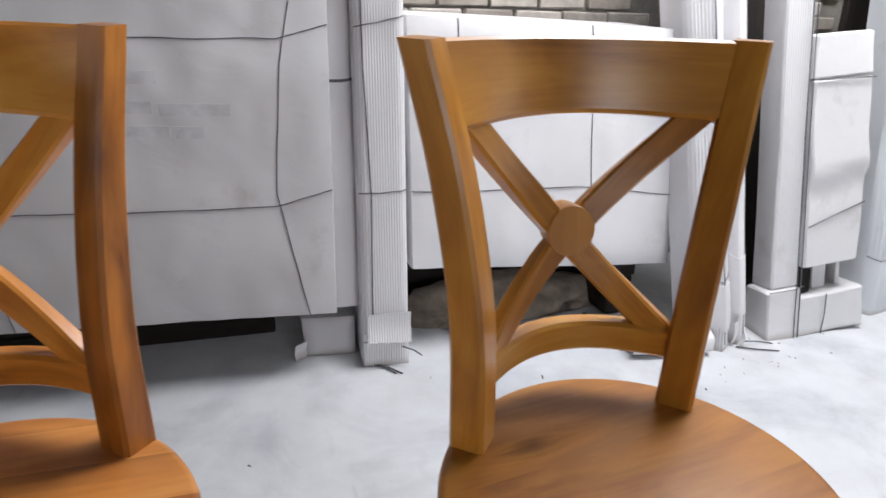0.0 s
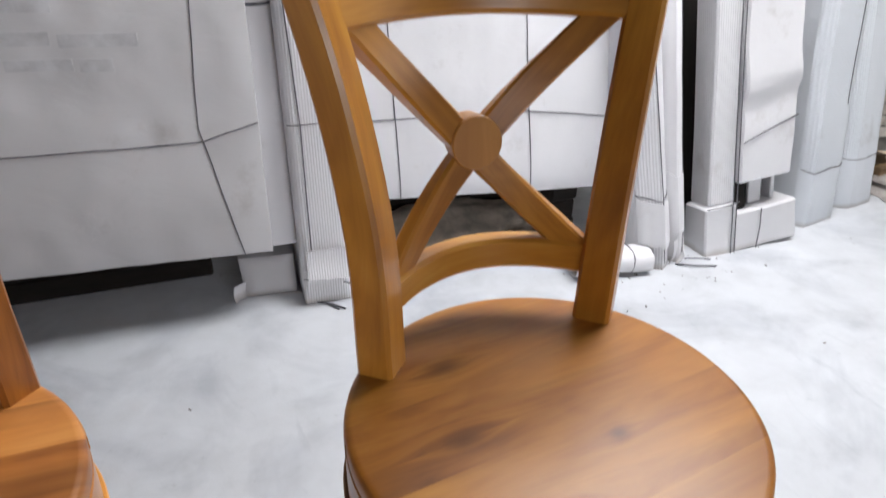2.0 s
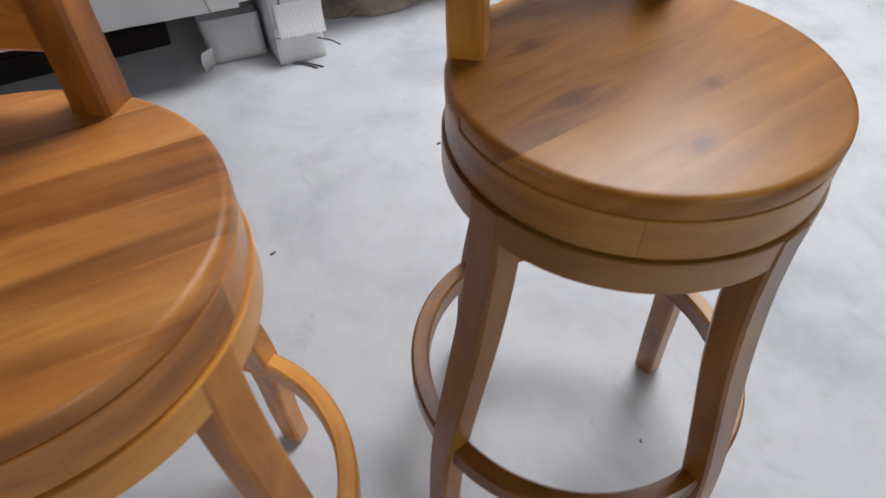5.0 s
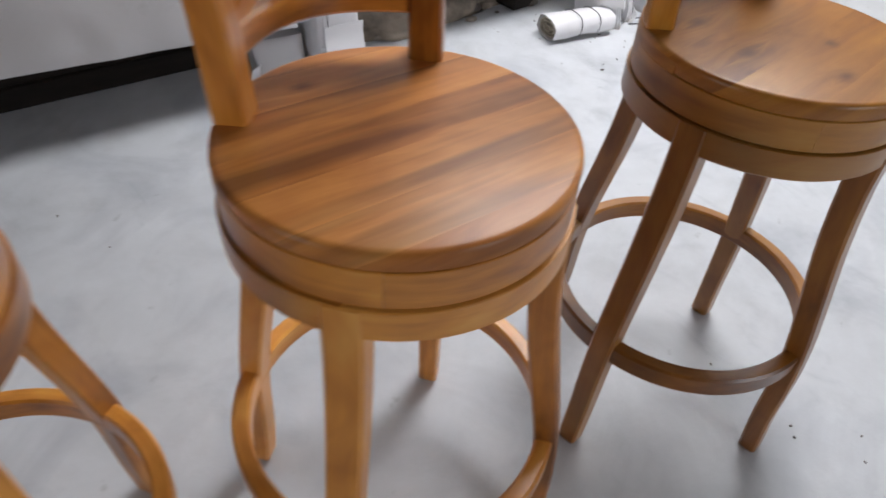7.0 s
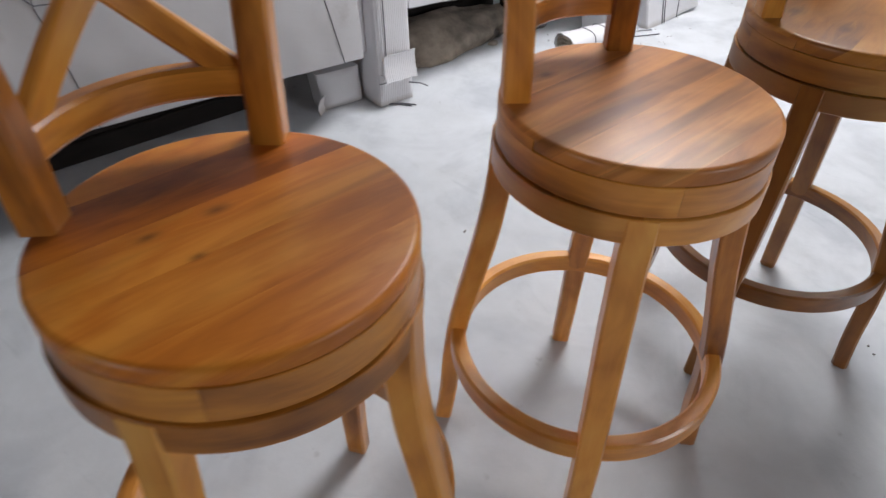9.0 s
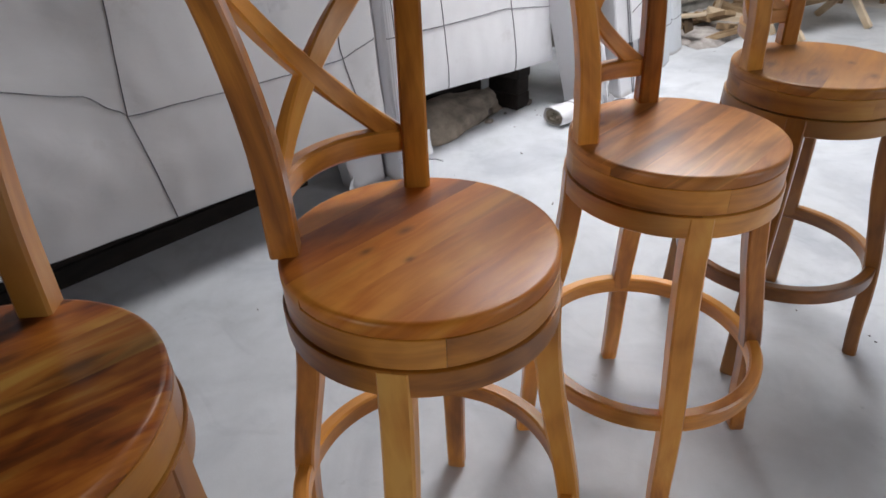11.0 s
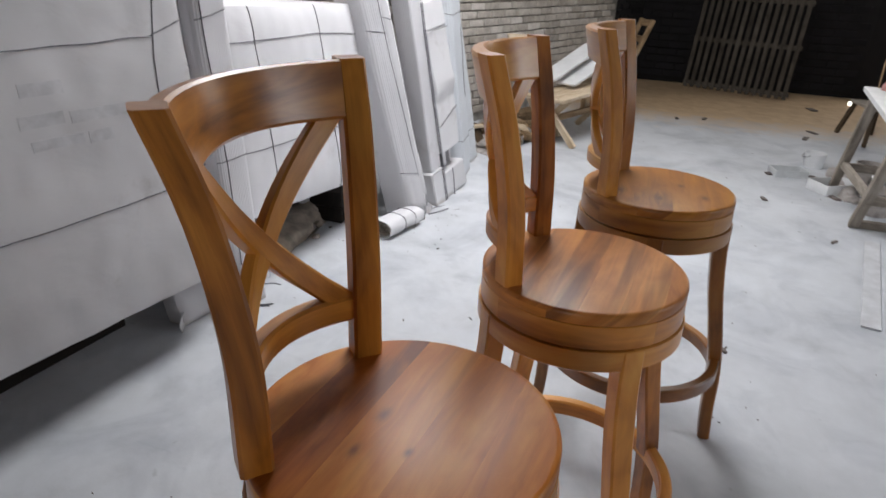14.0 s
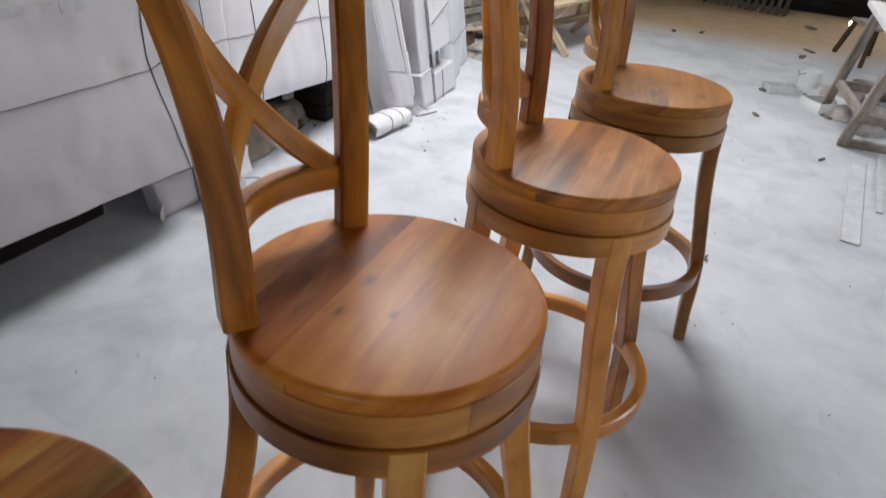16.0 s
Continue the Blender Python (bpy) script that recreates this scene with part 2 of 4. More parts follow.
def concrete():
    n = Nodes("concrete_floor")
    pos = n.add("NewGeometry").outputs["Position"]
    big = n.noise(pos, 1.1, 5.0, 0.6, 0.5)
    mid = n.noise(pos, 6.0, 6.0, 0.65, 0.3)
    fine = n.noise(pos, 120.0, 3.0)
    f = n.math("ADD", n.math("MULTIPLY", big, 0.55), n.math("MULTIPLY", mid, 0.45))
    col = n.ramp(f, [(0.30, (0.42, 0.435, 0.455)), (0.46, (0.535, 0.553, 0.58)), (0.62, (0.605, 0.625, 0.655))])
    spots = n.ramp(n.noise(pos, 17.0, 3.0, 0.5), [(0.70, (1, 1, 1)), (0.80, (0.72, 0.72, 0.72))])
    col = n.mix(1.0, col, spots, "MULTIPLY")
    stains = n.ramp(n.noise(pos, 2.6, 4.0, 0.6, 0.8), [(0.48, (1, 1, 1)), (0.68, (0.80, 0.81, 0.83))])
    col = n.mix(1.0, col, stains, "MULTIPLY")
    scuff = n.noise(n.vmath("MULTIPLY", pos, (9, 3.5, 1)), 1.0, 5.0, 0.65, 1.1)
    col = n.mix(1.0, col, n.ramp(scuff, [(0.60, (1, 1, 1)), (0.78, (0.86, 0.87, 0.88))]), "MULTIPLY")
    # sawdust lies over the far end and along the brick wall
    sep = n.add("SeparateXYZ", Vector=pos)
    far = n.math("ADD", n.math("SUBTRACT", sep.outputs["X"], 4.55), n.math("MULTIPLY", n.math("SUBTRACT", mid, 0.5), 1.2))
    far = n.math("MULTIPLY", far, 1.3)
    fac = n.add("Clamp", Value=far).outputs[0]
    dust = n.ramp(mid, [(0.3, (0.42, 0.29, 0.17)), (0.7, (0.60, 0.45, 0.29))])
    col = n.mix(fac, col, dust)
    r = n.math("ADD", 0.50, n.math("MULTIPLY", mid, 0.3))
    nm = n.bump(n.math("ADD", n.math("MULTIPLY", mid, 0.7), n.math("MULTIPLY", fine, 0.12)), 0.18, 0.012)
    return n.finish(col, r, nm, spec=0.35)


MAT["concrete"] = concrete()


def brick_material(island=False):
    n = Nodes("brick")
    pos = n.add("NewGeometry").outputs["Position"]
    rnd = n.add("NewGeometry").outputs["Random Per Island"] if island else n.add("ObjectInfo").outputs["Random"]
    f = n.noise(pos, 14.0, 6.0, 0.65)
    a = n.ramp(rnd, [(0.0, (0.40, 0.37, 0.34)), (0.5, (0.55, 0.52, 0.48)), (1.0, (0.66, 0.63, 0.60))])
    b = n.ramp(f, [(0.3, (0.7, 0.68, 0.66)), (0.7, (1.1, 1.08, 1.05))])
    return n.finish(n.mix(1.0, a, b, "MULTIPLY"), 0.9, n.bump(f, 0.5, 0.01), spec=0.2)


MAT["brick"] = brick_material()
MAT["brick_rest"] = brick_material(True)
# brick for the unlit end, darkened in its colour instead of by light
MAT["unlit_brick"] = plain("unlit_brick", (0.007, 0.006, 0.008), 0.9, 0.0, 0.5, 6.0, 0.4)
MAT["mortar"] = plain("mortar", (0.26, 0.245, 0.225), 0.95, 0.0, 0.35, 9.0, 0.5)


# ---------------------------------------------------------------- mesh helpers
def to_mesh(name, verts, faces, uvs=None, smooth=38):
    me = bpy.data.meshes.new(name)
    me.from_pydata([tuple(v) for v in verts], [], faces)
    layer = me.uv_layers.new(name="UVMap")
    for poly in me.polygons:
        for li in poly.loop_indices:
            i = me.loops[li].vertex_index
            layer.data[li].uv = uvs[li] if isinstance(uvs, dict) else (uvs[i] if uvs else (me.vertices[i].co.x, me.vertices[i].co.y))
    me.update()
    if smooth:
        me.shade_smooth()
        me.set_sharp_from_angle(angle=radians(smooth))
    return me


def part(name, me, mat, parent=None, m=None, label="", tint=None):
    ob = new(name, me)
    if mat and not me.materials:
        me.materials.append(MAT[mat] if isinstance(mat, str) else mat)
    if parent:
        ob.parent = parent
    if m is not None:
        ob.matrix_basis = m
    if label:
        ob["label"] = label
    if tint:
        ob.color = (*tint, 1)
    return ob


def thing(name, m, label, category, group="", kind=""):
    ob = new(name)
    ob.empty_display_size = 0.1
    ob.matrix_basis = m
    return tagged(ob, label, category, group, kind)


def loft(name, rings, closed=False, lengths=None, smooth=38, grain_across=False):
    """A skin over rings of equal size; UV u runs from ring to ring, v round the ring."""
    k, n = len(rings[0]), len(rings)
    verts = [v for r in rings for v in r]
    if lengths is None:
        lengths = [0.0]
        for a, b in zip(rings, rings[1:]):
            ca, cb = sum(a, Vector()) / k, sum(b, Vector()) / k
            lengths.append(lengths[-1] + (cb - ca).length)
    per = [0.0]
    for i in range(k):
        per.append(per[-1] + (rings[0][(i + 1) % k] - rings[0][i]).length)
    faces, loops = [], []
    last = n if closed else n - 1
    step = (rings[0][0] - rings[-1][0]).length if closed else 0
    for j in range(last):
        j2 = (j + 1) % n
        u0, u1 = lengths[j], lengths[j + 1] if j + 1 < n else lengths[-1] + step
        for i in range(k):
            i2 = (i + 1) % k
            faces.append((j * k + i, j * k + i2, j2 * k + i2, j2 * k + i))
            loops += [(u0, per[i]), (u0, per[i + 1]), (u1, per[i + 1]), (u1, per[i])]
    if not closed:
        for ring, flip in ((0, True), (n - 1, False)):
            idx = [ring * k + i for i in range(k)]
            if flip:
                idx.reverse()
            faces.append(tuple(idx))
            c = rings[ring][0]
            loops += [((verts[i] - c).length * 0.2, (verts[i] - c).length) for i in idx]
    if grain_across:
        loops = [(v, u) for u, v in loops]
    return to_mesh(name, verts, faces, dict(enumerate(loops)), smooth)


def rect(c, u, v, a, b, bevel):
    """An eight-cornered ring round c: half sizes a along u and b along v, corners cut by bevel."""
    s = ((a, b - bevel), (a - bevel, b), (-a + bevel, b), (-a, b - bevel), (-a, -b + bevel), (-a + bevel, -b), (a - bevel, -b), (a, -b + bevel))
    return [c + u * p + v * q for p, q in s]


def box_mesh(name, sx, sy, sz, bevel=0.004, along="x"):
    """A bar with cut edges; grain along the named axis, resting on z = 0, centred in x and y."""
    if along == "x":
        ax, u, v, l, a, b = Vector((1, 0, 0)), Vector((0, 1, 0)), Vector((0, 0, 1)), sx, sy, sz
    elif along == "y":
        ax, u, v, l, a, b = Vector((0, 1, 0)), Vector((0, 0, 1)), Vector((1, 0, 0)), sy, sz, sx
    else:
        ax, u, v, l, a, b = Vector((0, 0, 1)), Vector((1, 0, 0)), Vector((0, 1, 0)), sz, sx, sy
    mid = Vector((0, 0, sz / 2))
    bevel = min(bevel, a * 0.3, b * 0.3, l * 0.3)
    rings = []
    for d, shrink in ((-l / 2, bevel), (-l / 2 + bevel, 0), (l / 2 - bevel, 0), (l / 2, bevel)):
        rings.append(rect(mid + ax * d, u, v, a / 2 - shrink, b / 2 - shrink, bevel))
    return loft(name, rings)


def beam(name, a, b, w, h, bevel=0.003, up=Vector((0, 0, 1))):
    """A straight bar from a to b, w wide and h high."""
    a, b = Vector(a), Vector(b)
    d = (b - a).normalized()
    side = d.cross(up)
    if side.length < 1e-3:
        side = d.cross(Vector((0, 1, 0)))
    side.normalize()
    top = side.cross(d)
    rings = [rect(p, side, top, w / 2 - s, h / 2 - s, bevel) for p, s in ((a, bevel), (a + d * bevel, 0), (b - d * bevel, 0), (b, bevel))]
    return loft(name, rings)


def revolve(name, profile, n=96, start=0.0, sweep=360.0, gap=0.0, planar=False):
    """Turns a closed profile of (r, z) round z. UV u runs along the turn."""
    full = sweep >= 359.9
    rings = []
    steps = n if full else max(3, int(n * sweep / 360)) + 1
    for i in range(steps):
        a = radians(start + gap / 2 + (sweep - gap) * i / (n if full else steps - 1))
        rings.append([Vector((r * math.cos(a), r * math.sin(a), z)) for r, z in profile])
    me = loft(name, rings, closed=full, smooth=40)
    if planar:
        layer = me.uv_layers[0]
        for loop in me.loops:
            co = me.vertices[loop.vertex_index].co
            layer.data[loop.index].uv = (co.x, co.y + co.z - TOP)
    return me


def tube(name, pts, r, n=6):
    rings = []
    for i, p in enumerate(pts):
        p = Vector(p)
        d = (Vector(pts[min(i + 1, len(pts) - 1)]) - Vector(pts[max(i - 1, 0)])).normalized()
        s = d.cross(Vector((0.1, 0.9, 0.3))).normalized()
        t = d.cross(s)
        rings.append([p + s * r * math.cos(2 * math.pi * k / n) + t * r * math.sin(2 * math.pi * k / n) for k in range(n)])
    return loft(name, rings, smooth=60)


def lerp(a, b, t):
    return a + (b - a) * t


def curve_at(points, x):
    """Smooth reading of a table of (x, y)."""
    pts = sorted(points)
    if x <= pts[0][0]:
        return pts[0][1]
    for i in range(len(pts) - 1):
        (x0, y0), (x1, y1) = pts[i], pts[i + 1]
        if x <= x1:
            xm, ym = pts[i - 1] if i else (2 * x0 - x1, 2 * y0 - y1)
            xp, yp = pts[i + 2] if i + 2 < len(pts) else (2 * x1 - x0, 2 * y1 - y0)
            m0, m1 = (y1 - ym) / (x1 - xm), (yp - y0) / (xp - x0)
            h = x1 - x0
            t = (x - x0) / h
            return ((2 * t ** 3 - 3 * t * t + 1) * y0 + (t ** 3 - 2 * t * t + t) * h * m0
                    + (-2 * t ** 3 + 3 * t * t) * y1 + (t ** 3 - t * t) * h * m1)
    return pts[-1][1]


# ---------------------------------------------------------------- the hall
def slab(name, x0, x1, y0, y1, z0, z1, mat, label, category):
    me = box_mesh(name, x1 - x0, y1 - y0, z1 - z0, 0.002)
    ob = part(name, me, mat, None, pose((x0 + x1) / 2, (y0 + y1) / 2, z0))
    return tagged(ob, label, category, kind="structure")


slab("floor", WEST - 0.3, EAST + 0.3, SOUTH - 0.3, NORTH + 0.4, -0.15, 0.0, "concrete", "pale grey worn concrete workshop floor, dusty at the far end", "floor")
slab("ceiling", WEST - 0.3, EAST + 0.3, SOUTH - 0.3, NORTH + 0.4, ROOF, ROOF + 0.1, "roof", "grey sheet roof over the workshop", "ceiling")
wall_north = slab("wall_north_1", WEST, 2.66, NORTH, NORTH + 0.2, 0, ROOF, "mortar", "rough grey brick wall behind the packs", "wall")
# past the packs the brick wall runs on at a slant towards the dark end
SKEW = pose(2.62, NORTH, 0, 0, 0, -17.7)
LIT = 4.05
wall_slant = part("wall_north_2", box_mesh("wall_north_2", LIT, 0.2, ROOF, 0.002), "mortar", None, SKEW @ pose(LIT / 2, 0.1, 0))
tagged(wall_slant, "pale grey brick wall with narrow mortar joints", "wall", kind="structure")
# the last stretch is coloured black where the light gives out
wall_unlit = part("wall_north_3", box_mesh("wall_north_3", 5.05 - LIT, 0.2, ROOF, 0.002), "unlit_plaster", None, SKEW @ pose((LIT + 5.05) / 2, 0.1, 0))
tagged(wall_unlit, "brick wall stretch coloured black for lack of light", "wall", kind="structure")
wall_east = slab("wall_east_1", EAST, EAST + 0.2, -2.0, NORTH + 0.2, 0, ROOF, "unlit_plaster", "brick end wall with its shade put into a black colour", "wall")
slab("wall_east_2", EAST, EAST + 0.2, SOUTH, -3.3, 0, ROOF, "unlit_plaster", "end wall beside the window, coloured black as unlit", "wall")
slab("wall_east_3", EAST, EAST + 0.2, -3.3, -2.0, 0, 1.2, "unlit_plaster", "end wall under the window, coloured black as unlit", "wall")
slab("wall_east_4", EAST, EAST + 0.2, -3.3, -2.0, 2.5, ROOF, "unlit_plaster", "end wall over the window, coloured black as unlit", "wall")
slab("wall_west_1", WEST - 0.2, WEST, 0.8, NORTH + 0.2, 0, ROOF, "plaster", "plain grey rendered wall", "wall")
slab("wall_west_2", WEST - 0.2, WEST, SOUTH, -1.0, 0, ROOF, "plaster", "plain grey rendered wall beside the west door", "wall")
slab("wall_west_3", WEST - 0.2, WEST, -1.0, 0.8, 2.4, ROOF, "plaster", "plain grey rendered wall over the west door", "wall")
# south wall with the open gate
slab("wall_south_1", WEST, -0.5, SOUTH - 0.2, SOUTH, 0, ROOF, "plaster", "plain grey rendered wall beside the gate", "wall")
slab("wall_south_2", 2.2, EAST, SOUTH - 0.2, SOUTH, 0, ROOF, "plaster", "plain grey rendered wall beside the gate", "wall")
slab("wall_south_3", -0.5, 2.2, SOUTH - 0.2, SOUTH, 2.55, ROOF, "plaster", "plain grey rendered wall above the gate", "wall")

# ---------------------------------------------------------------- swivel stools
SEAT_R, TOP = 0.1985, 0.7755
stool_cache = {}


def post_mesh(side):
    """A back post: it stands on the seat's rim, turned to the centre, and sweeps out and back."""
    rings = []
    for i in range(15):
        z = lerp(TOP - 0.001, 1.183, i / 14)
        t = (z - TOP) / (1.183 - TOP)
        ang = radians(lerp(43, 45, t))
        x = curve_at([(0, 0.131), (0.35, 0.137), (0.7, 0.157), (1, 0.184)], t) * side
        y = curve_at([(0, 0.119), (0.35, 0.124), (0.7, 0.142), (1, 0.167)], t)
        u = Vector((math.cos(ang) * side, math.sin(ang), 0))
        v = Vector((-u.y, u.x, 0))
        a = lerp(0.0195, 0.0165, t)
        rings.append(rect(Vector((x, y, z)), u, v, a, lerp(0.021, 0.019, t), 0.004))
    return loft("post", rings)


def back_y(x, z):
    """The bowed surface in which rails and crossed slats lie."""
    t = (z - TOP) / (1.183 - TOP)
    y = curve_at([(0, 0.119), (0.35, 0.124), (0.7, 0.142), (1, 0.167)], t)
    w = curve_at([(0, 0.131), (0.35, 0.137), (0.7, 0.157), (1, 0.184)], t)
    return y + 0.066 * (1 - min(1, (x / w) ** 2))


def bow_bar(name, path, depth, height, bevel=0.004, n=17):
    """A bar along path(s) -> (x, z) on the bowed back; height is measured across it in the back's surface."""
    rings = []
    for i in range(n):
        s = i / (n - 1)
        x, z = path(s)
        x2, z2 = path(min(1, s + 0.01))
        x1, z1 = path(max(0, s - 0.01))
        p = Vector((x, back_y(x, z), z))
        d = (Vector((x2, back_y(x2, z2), z2)) - Vector((x1, back_y(x1, z1), z1))).normalized()
        e = 0.004
        nx = (back_y(x + e, z) - back_y(x - e, z)) / (2 * e)
        nz = (back_y(x, z + e) - back_y(x, z - e)) / (2 * e)
        nrm = Vector((nx, -1, nz)).normalized()
        up = nrm.cross(d).normalized()
        nrm = d.cross(up).normalized()
        hh = height(s) if callable(height) else height
        rings.append(rect(p, nrm, up, depth / 2, hh / 2, bevel))
    return loft(name, rings)


def leg_mesh():
    outer = [(0.0, 0.277), (0.10, 0.2685), (0.20, 0.265), (0.29, 0.257), (0.40, 0.238), (0.50, 0.220), (0.61, 0.2065), (0.7015, 0.2032)]
    rings = []
    zs = [0.0, 0.006] + [lerp(0.03, 0.7015, i / 16) for i in range(17)]
    for z in zs:
        r = curve_at(outer, z)
        th = lerp(0.034, 0.040, min(1, z / 0.5))
        w = lerp(0.038, 0.045, min(1, z / 0.5))
        s = 0.003 if z == 0 else 0
        rings.append(rect(Vector((r - th / 2, 0, z)), Vector((1, 0, 0)), Vector((0, 1, 0)), th / 2 - s, w / 2 - s, 0.004))
    return loft("leg", rings)


def stool_meshes():
    c = stool_cache
    R = SEAT_R
    c["seat"] = revolve("seat", [(0.0005, TOP), (R - 0.008, TOP), (R - 0.0035, TOP - 0.001), (R - 0.0008, TOP - 0.0035),
                                 (R, TOP - 0.008), (R - 0.0003, TOP - 0.021), (R - 0.002, TOP - 0.0245), (0.0005, TOP - 0.0245)], 112, planar=True)
    rim = [(R - 0.0008, TOP - 0.007), (R + 0.0008, TOP - 0.010), (R + 0.0008, TOP - 0.0243), (R - 0.02, TOP - 0.0243), (R - 0.02, TOP - 0.007)]
    c["rim_block"] = revolve("rim_block", rim, 120, 0, 44)
    z1, z0 = TOP - 0.0248, 0.7048
    prof = [(R - 0.0012, z1), (R, z1 - 0.0012), (R, z0 + 0.0012), (R - 0.0012, z0), (R - 0.03, z0), (R - 0.03, z1)]
    c["apron_segment"] = revolve("apron_segment", prof, 96, 0, 90, 0.12)
    z1, z0 = 0.7030, 0.661
    R += 0.004
    prof = [(R - 0.0012, z1), (R, z1 - 0.0012), (R, z0 + 0.003), (R - 0.003, z0), (R - 0.032, z0), (R - 0.032, z1)]
    c["base_ring"] = revolve("base_ring", prof, 96)
    c["swivel"] = revolve("swivel", [(0.02, 0.7020), (0.11, 0.7020), (0.11, 0.7060), (0.02, 0.7060)], 32)
    c["base_board"] = revolve("base_board", [(0.0005, 0.7015), (R - 0.037, 0.7015), (R - 0.037, 0.682), (0.0005, 0.682)], 48, planar=True)
    r1, r0, z1, z0 = 0.2510, 0.2235, 0.287, 0.246
    prof = [(r1 - 0.004, z1), (r1, z1 - 0.004), (r1, z0 + 0.004), (r1 - 0.004, z0), (r0 + 0.004, z0), (r0, z0 + 0.004), (r0, z1 - 0.004), (r0 + 0.004, z1)]
    c["foot_ring"] = revolve("foot_ring", prof, 96)
    c["leg"] = leg_mesh()
    c["post_l"], c["post_r"] = post_mesh(-1), post_mesh(1)
    c["top_rail"] = bow_bar("top_rail", lambda s: (lerp(-0.166, 0.166, s), 1.139 + 0.002 * math.sin(math.pi * s)), 0.026,
                            lambda s: 0.085 - 0.006 * math.sin(math.pi * s), 0.004, 25)
    c["lower_rail"] = bow_bar("lower_rail", lambda s: (lerp(-0.129, 0.129, s), 0.848), 0.026, 0.036, 0.004, 21)
    c["slat_a"] = bow_bar("cross_slat", lambda s: (lerp(-0.152, 0.118, s), lerp(1.1235, 0.850, s)), 0.020, 0.031, 0.003, 23)
    c["slat_b"] = bow_bar("cross_slat", lambda s: (lerp(0.152, -0.118, s), lerp(1.1235, 0.850, s)), 0.0194, 0.031, 0.003, 23)
    # the round boss over the crossing
    n, zc = 28, 0.979
    rings = []
    for d, r in ((0.0125, 0.027), (-0.0128, 0.0288), (-0.0142, 0.0278)):
        ring = []
        for i in range(n):
            a = 2 * math.pi * i / n
            px, pz = r * math.cos(a), zc + r * math.sin(a)
            ring.append(Vector((px, back_y(px, pz) + d, pz)))
        rings.append(ring)
    c["boss"] = loft("boss", rings, smooth=20)


stool_meshes()


def warped(me, narrow, splay, lift):
    """A copy of a part of the back: its right half drawn in towards the top, its left half set out at the foot, its bars set higher."""
    me = me.copy()
    for v in me.vertices:
        t = max(0.0, min(1.0, (v.co.z - TOP) / 0.41))
        v.co.z += lift * curve_at([(0, 0), (0.18, 0.4), (0.5, 0.75), (0.78, 1.0), (1, 0.45)], t)
        if v.co.x > 0:
            v.co.x -= narrow * t * v.co.x / 0.18
        else:
            f = splay * (1 - t) * min(1.0, -v.co.x / 0.13)
            v.co += Vector((-0.5, 0.85, 0)) * f
    return me


def swivel_stool(x, y, seat_yaw, base_yaw, grain, seat_mat, tint, base_tint, label, boss=False, narrow=0.0, splay=0.0, lift=0.0):
    c = dict(stool_cache)
    if narrow or splay or lift:
        for k in ("post_l", "post_r", "top_rail", "lower_rail", "slat_a", "slat_b"):
            c[k] = warped(c[k], narrow, splay, lift)
    top = thing("swivel_bar_stool", pose(x, y, 0), label, "bar stool", "row of swivel bar stools")
    turn = pose(0, 0, 0, 0, 0, seat_yaw)
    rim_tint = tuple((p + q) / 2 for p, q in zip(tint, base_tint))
    base = pose(0, 0, 0, 0, 0, base_yaw)
    seat_me = c["seat"].copy()
    seat_me.name = "seat"
    part("seat", seat_me, seat_mat, top, pose(0, 0, 0, 0, 0, grain), tint=tint)
    for k in range(4):
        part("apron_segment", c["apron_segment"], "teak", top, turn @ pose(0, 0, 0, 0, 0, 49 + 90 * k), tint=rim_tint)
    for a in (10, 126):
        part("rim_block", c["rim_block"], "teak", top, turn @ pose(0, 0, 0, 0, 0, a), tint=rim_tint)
    part("post", c["post_l"], "teak", top, turn, tint=tint)
    part("post", c["post_r"], "teak", top, turn, tint=tint)
    for n in ("top_rail", "lower_rail"):
        part(n, c[n], "teak", top, turn, tint=tint)
    if boss:
        part("boss", c["boss"], "teak_sheen", top, turn, tint=tuple(min(1.0, q * 1.3) for q in tint))
    part("cross_slat", c["slat_a"], "teak", top, turn, tint=tint)
    part("cross_slat", c["slat_b"], "teak", top, turn, tint=tint)
    part("swivel_plate", c["swivel"], "black_metal", top, turn)
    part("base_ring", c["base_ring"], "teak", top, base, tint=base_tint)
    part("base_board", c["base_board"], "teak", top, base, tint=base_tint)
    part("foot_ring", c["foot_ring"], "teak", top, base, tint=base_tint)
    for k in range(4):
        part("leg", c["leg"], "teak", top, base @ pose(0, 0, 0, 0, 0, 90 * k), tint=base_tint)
    return top


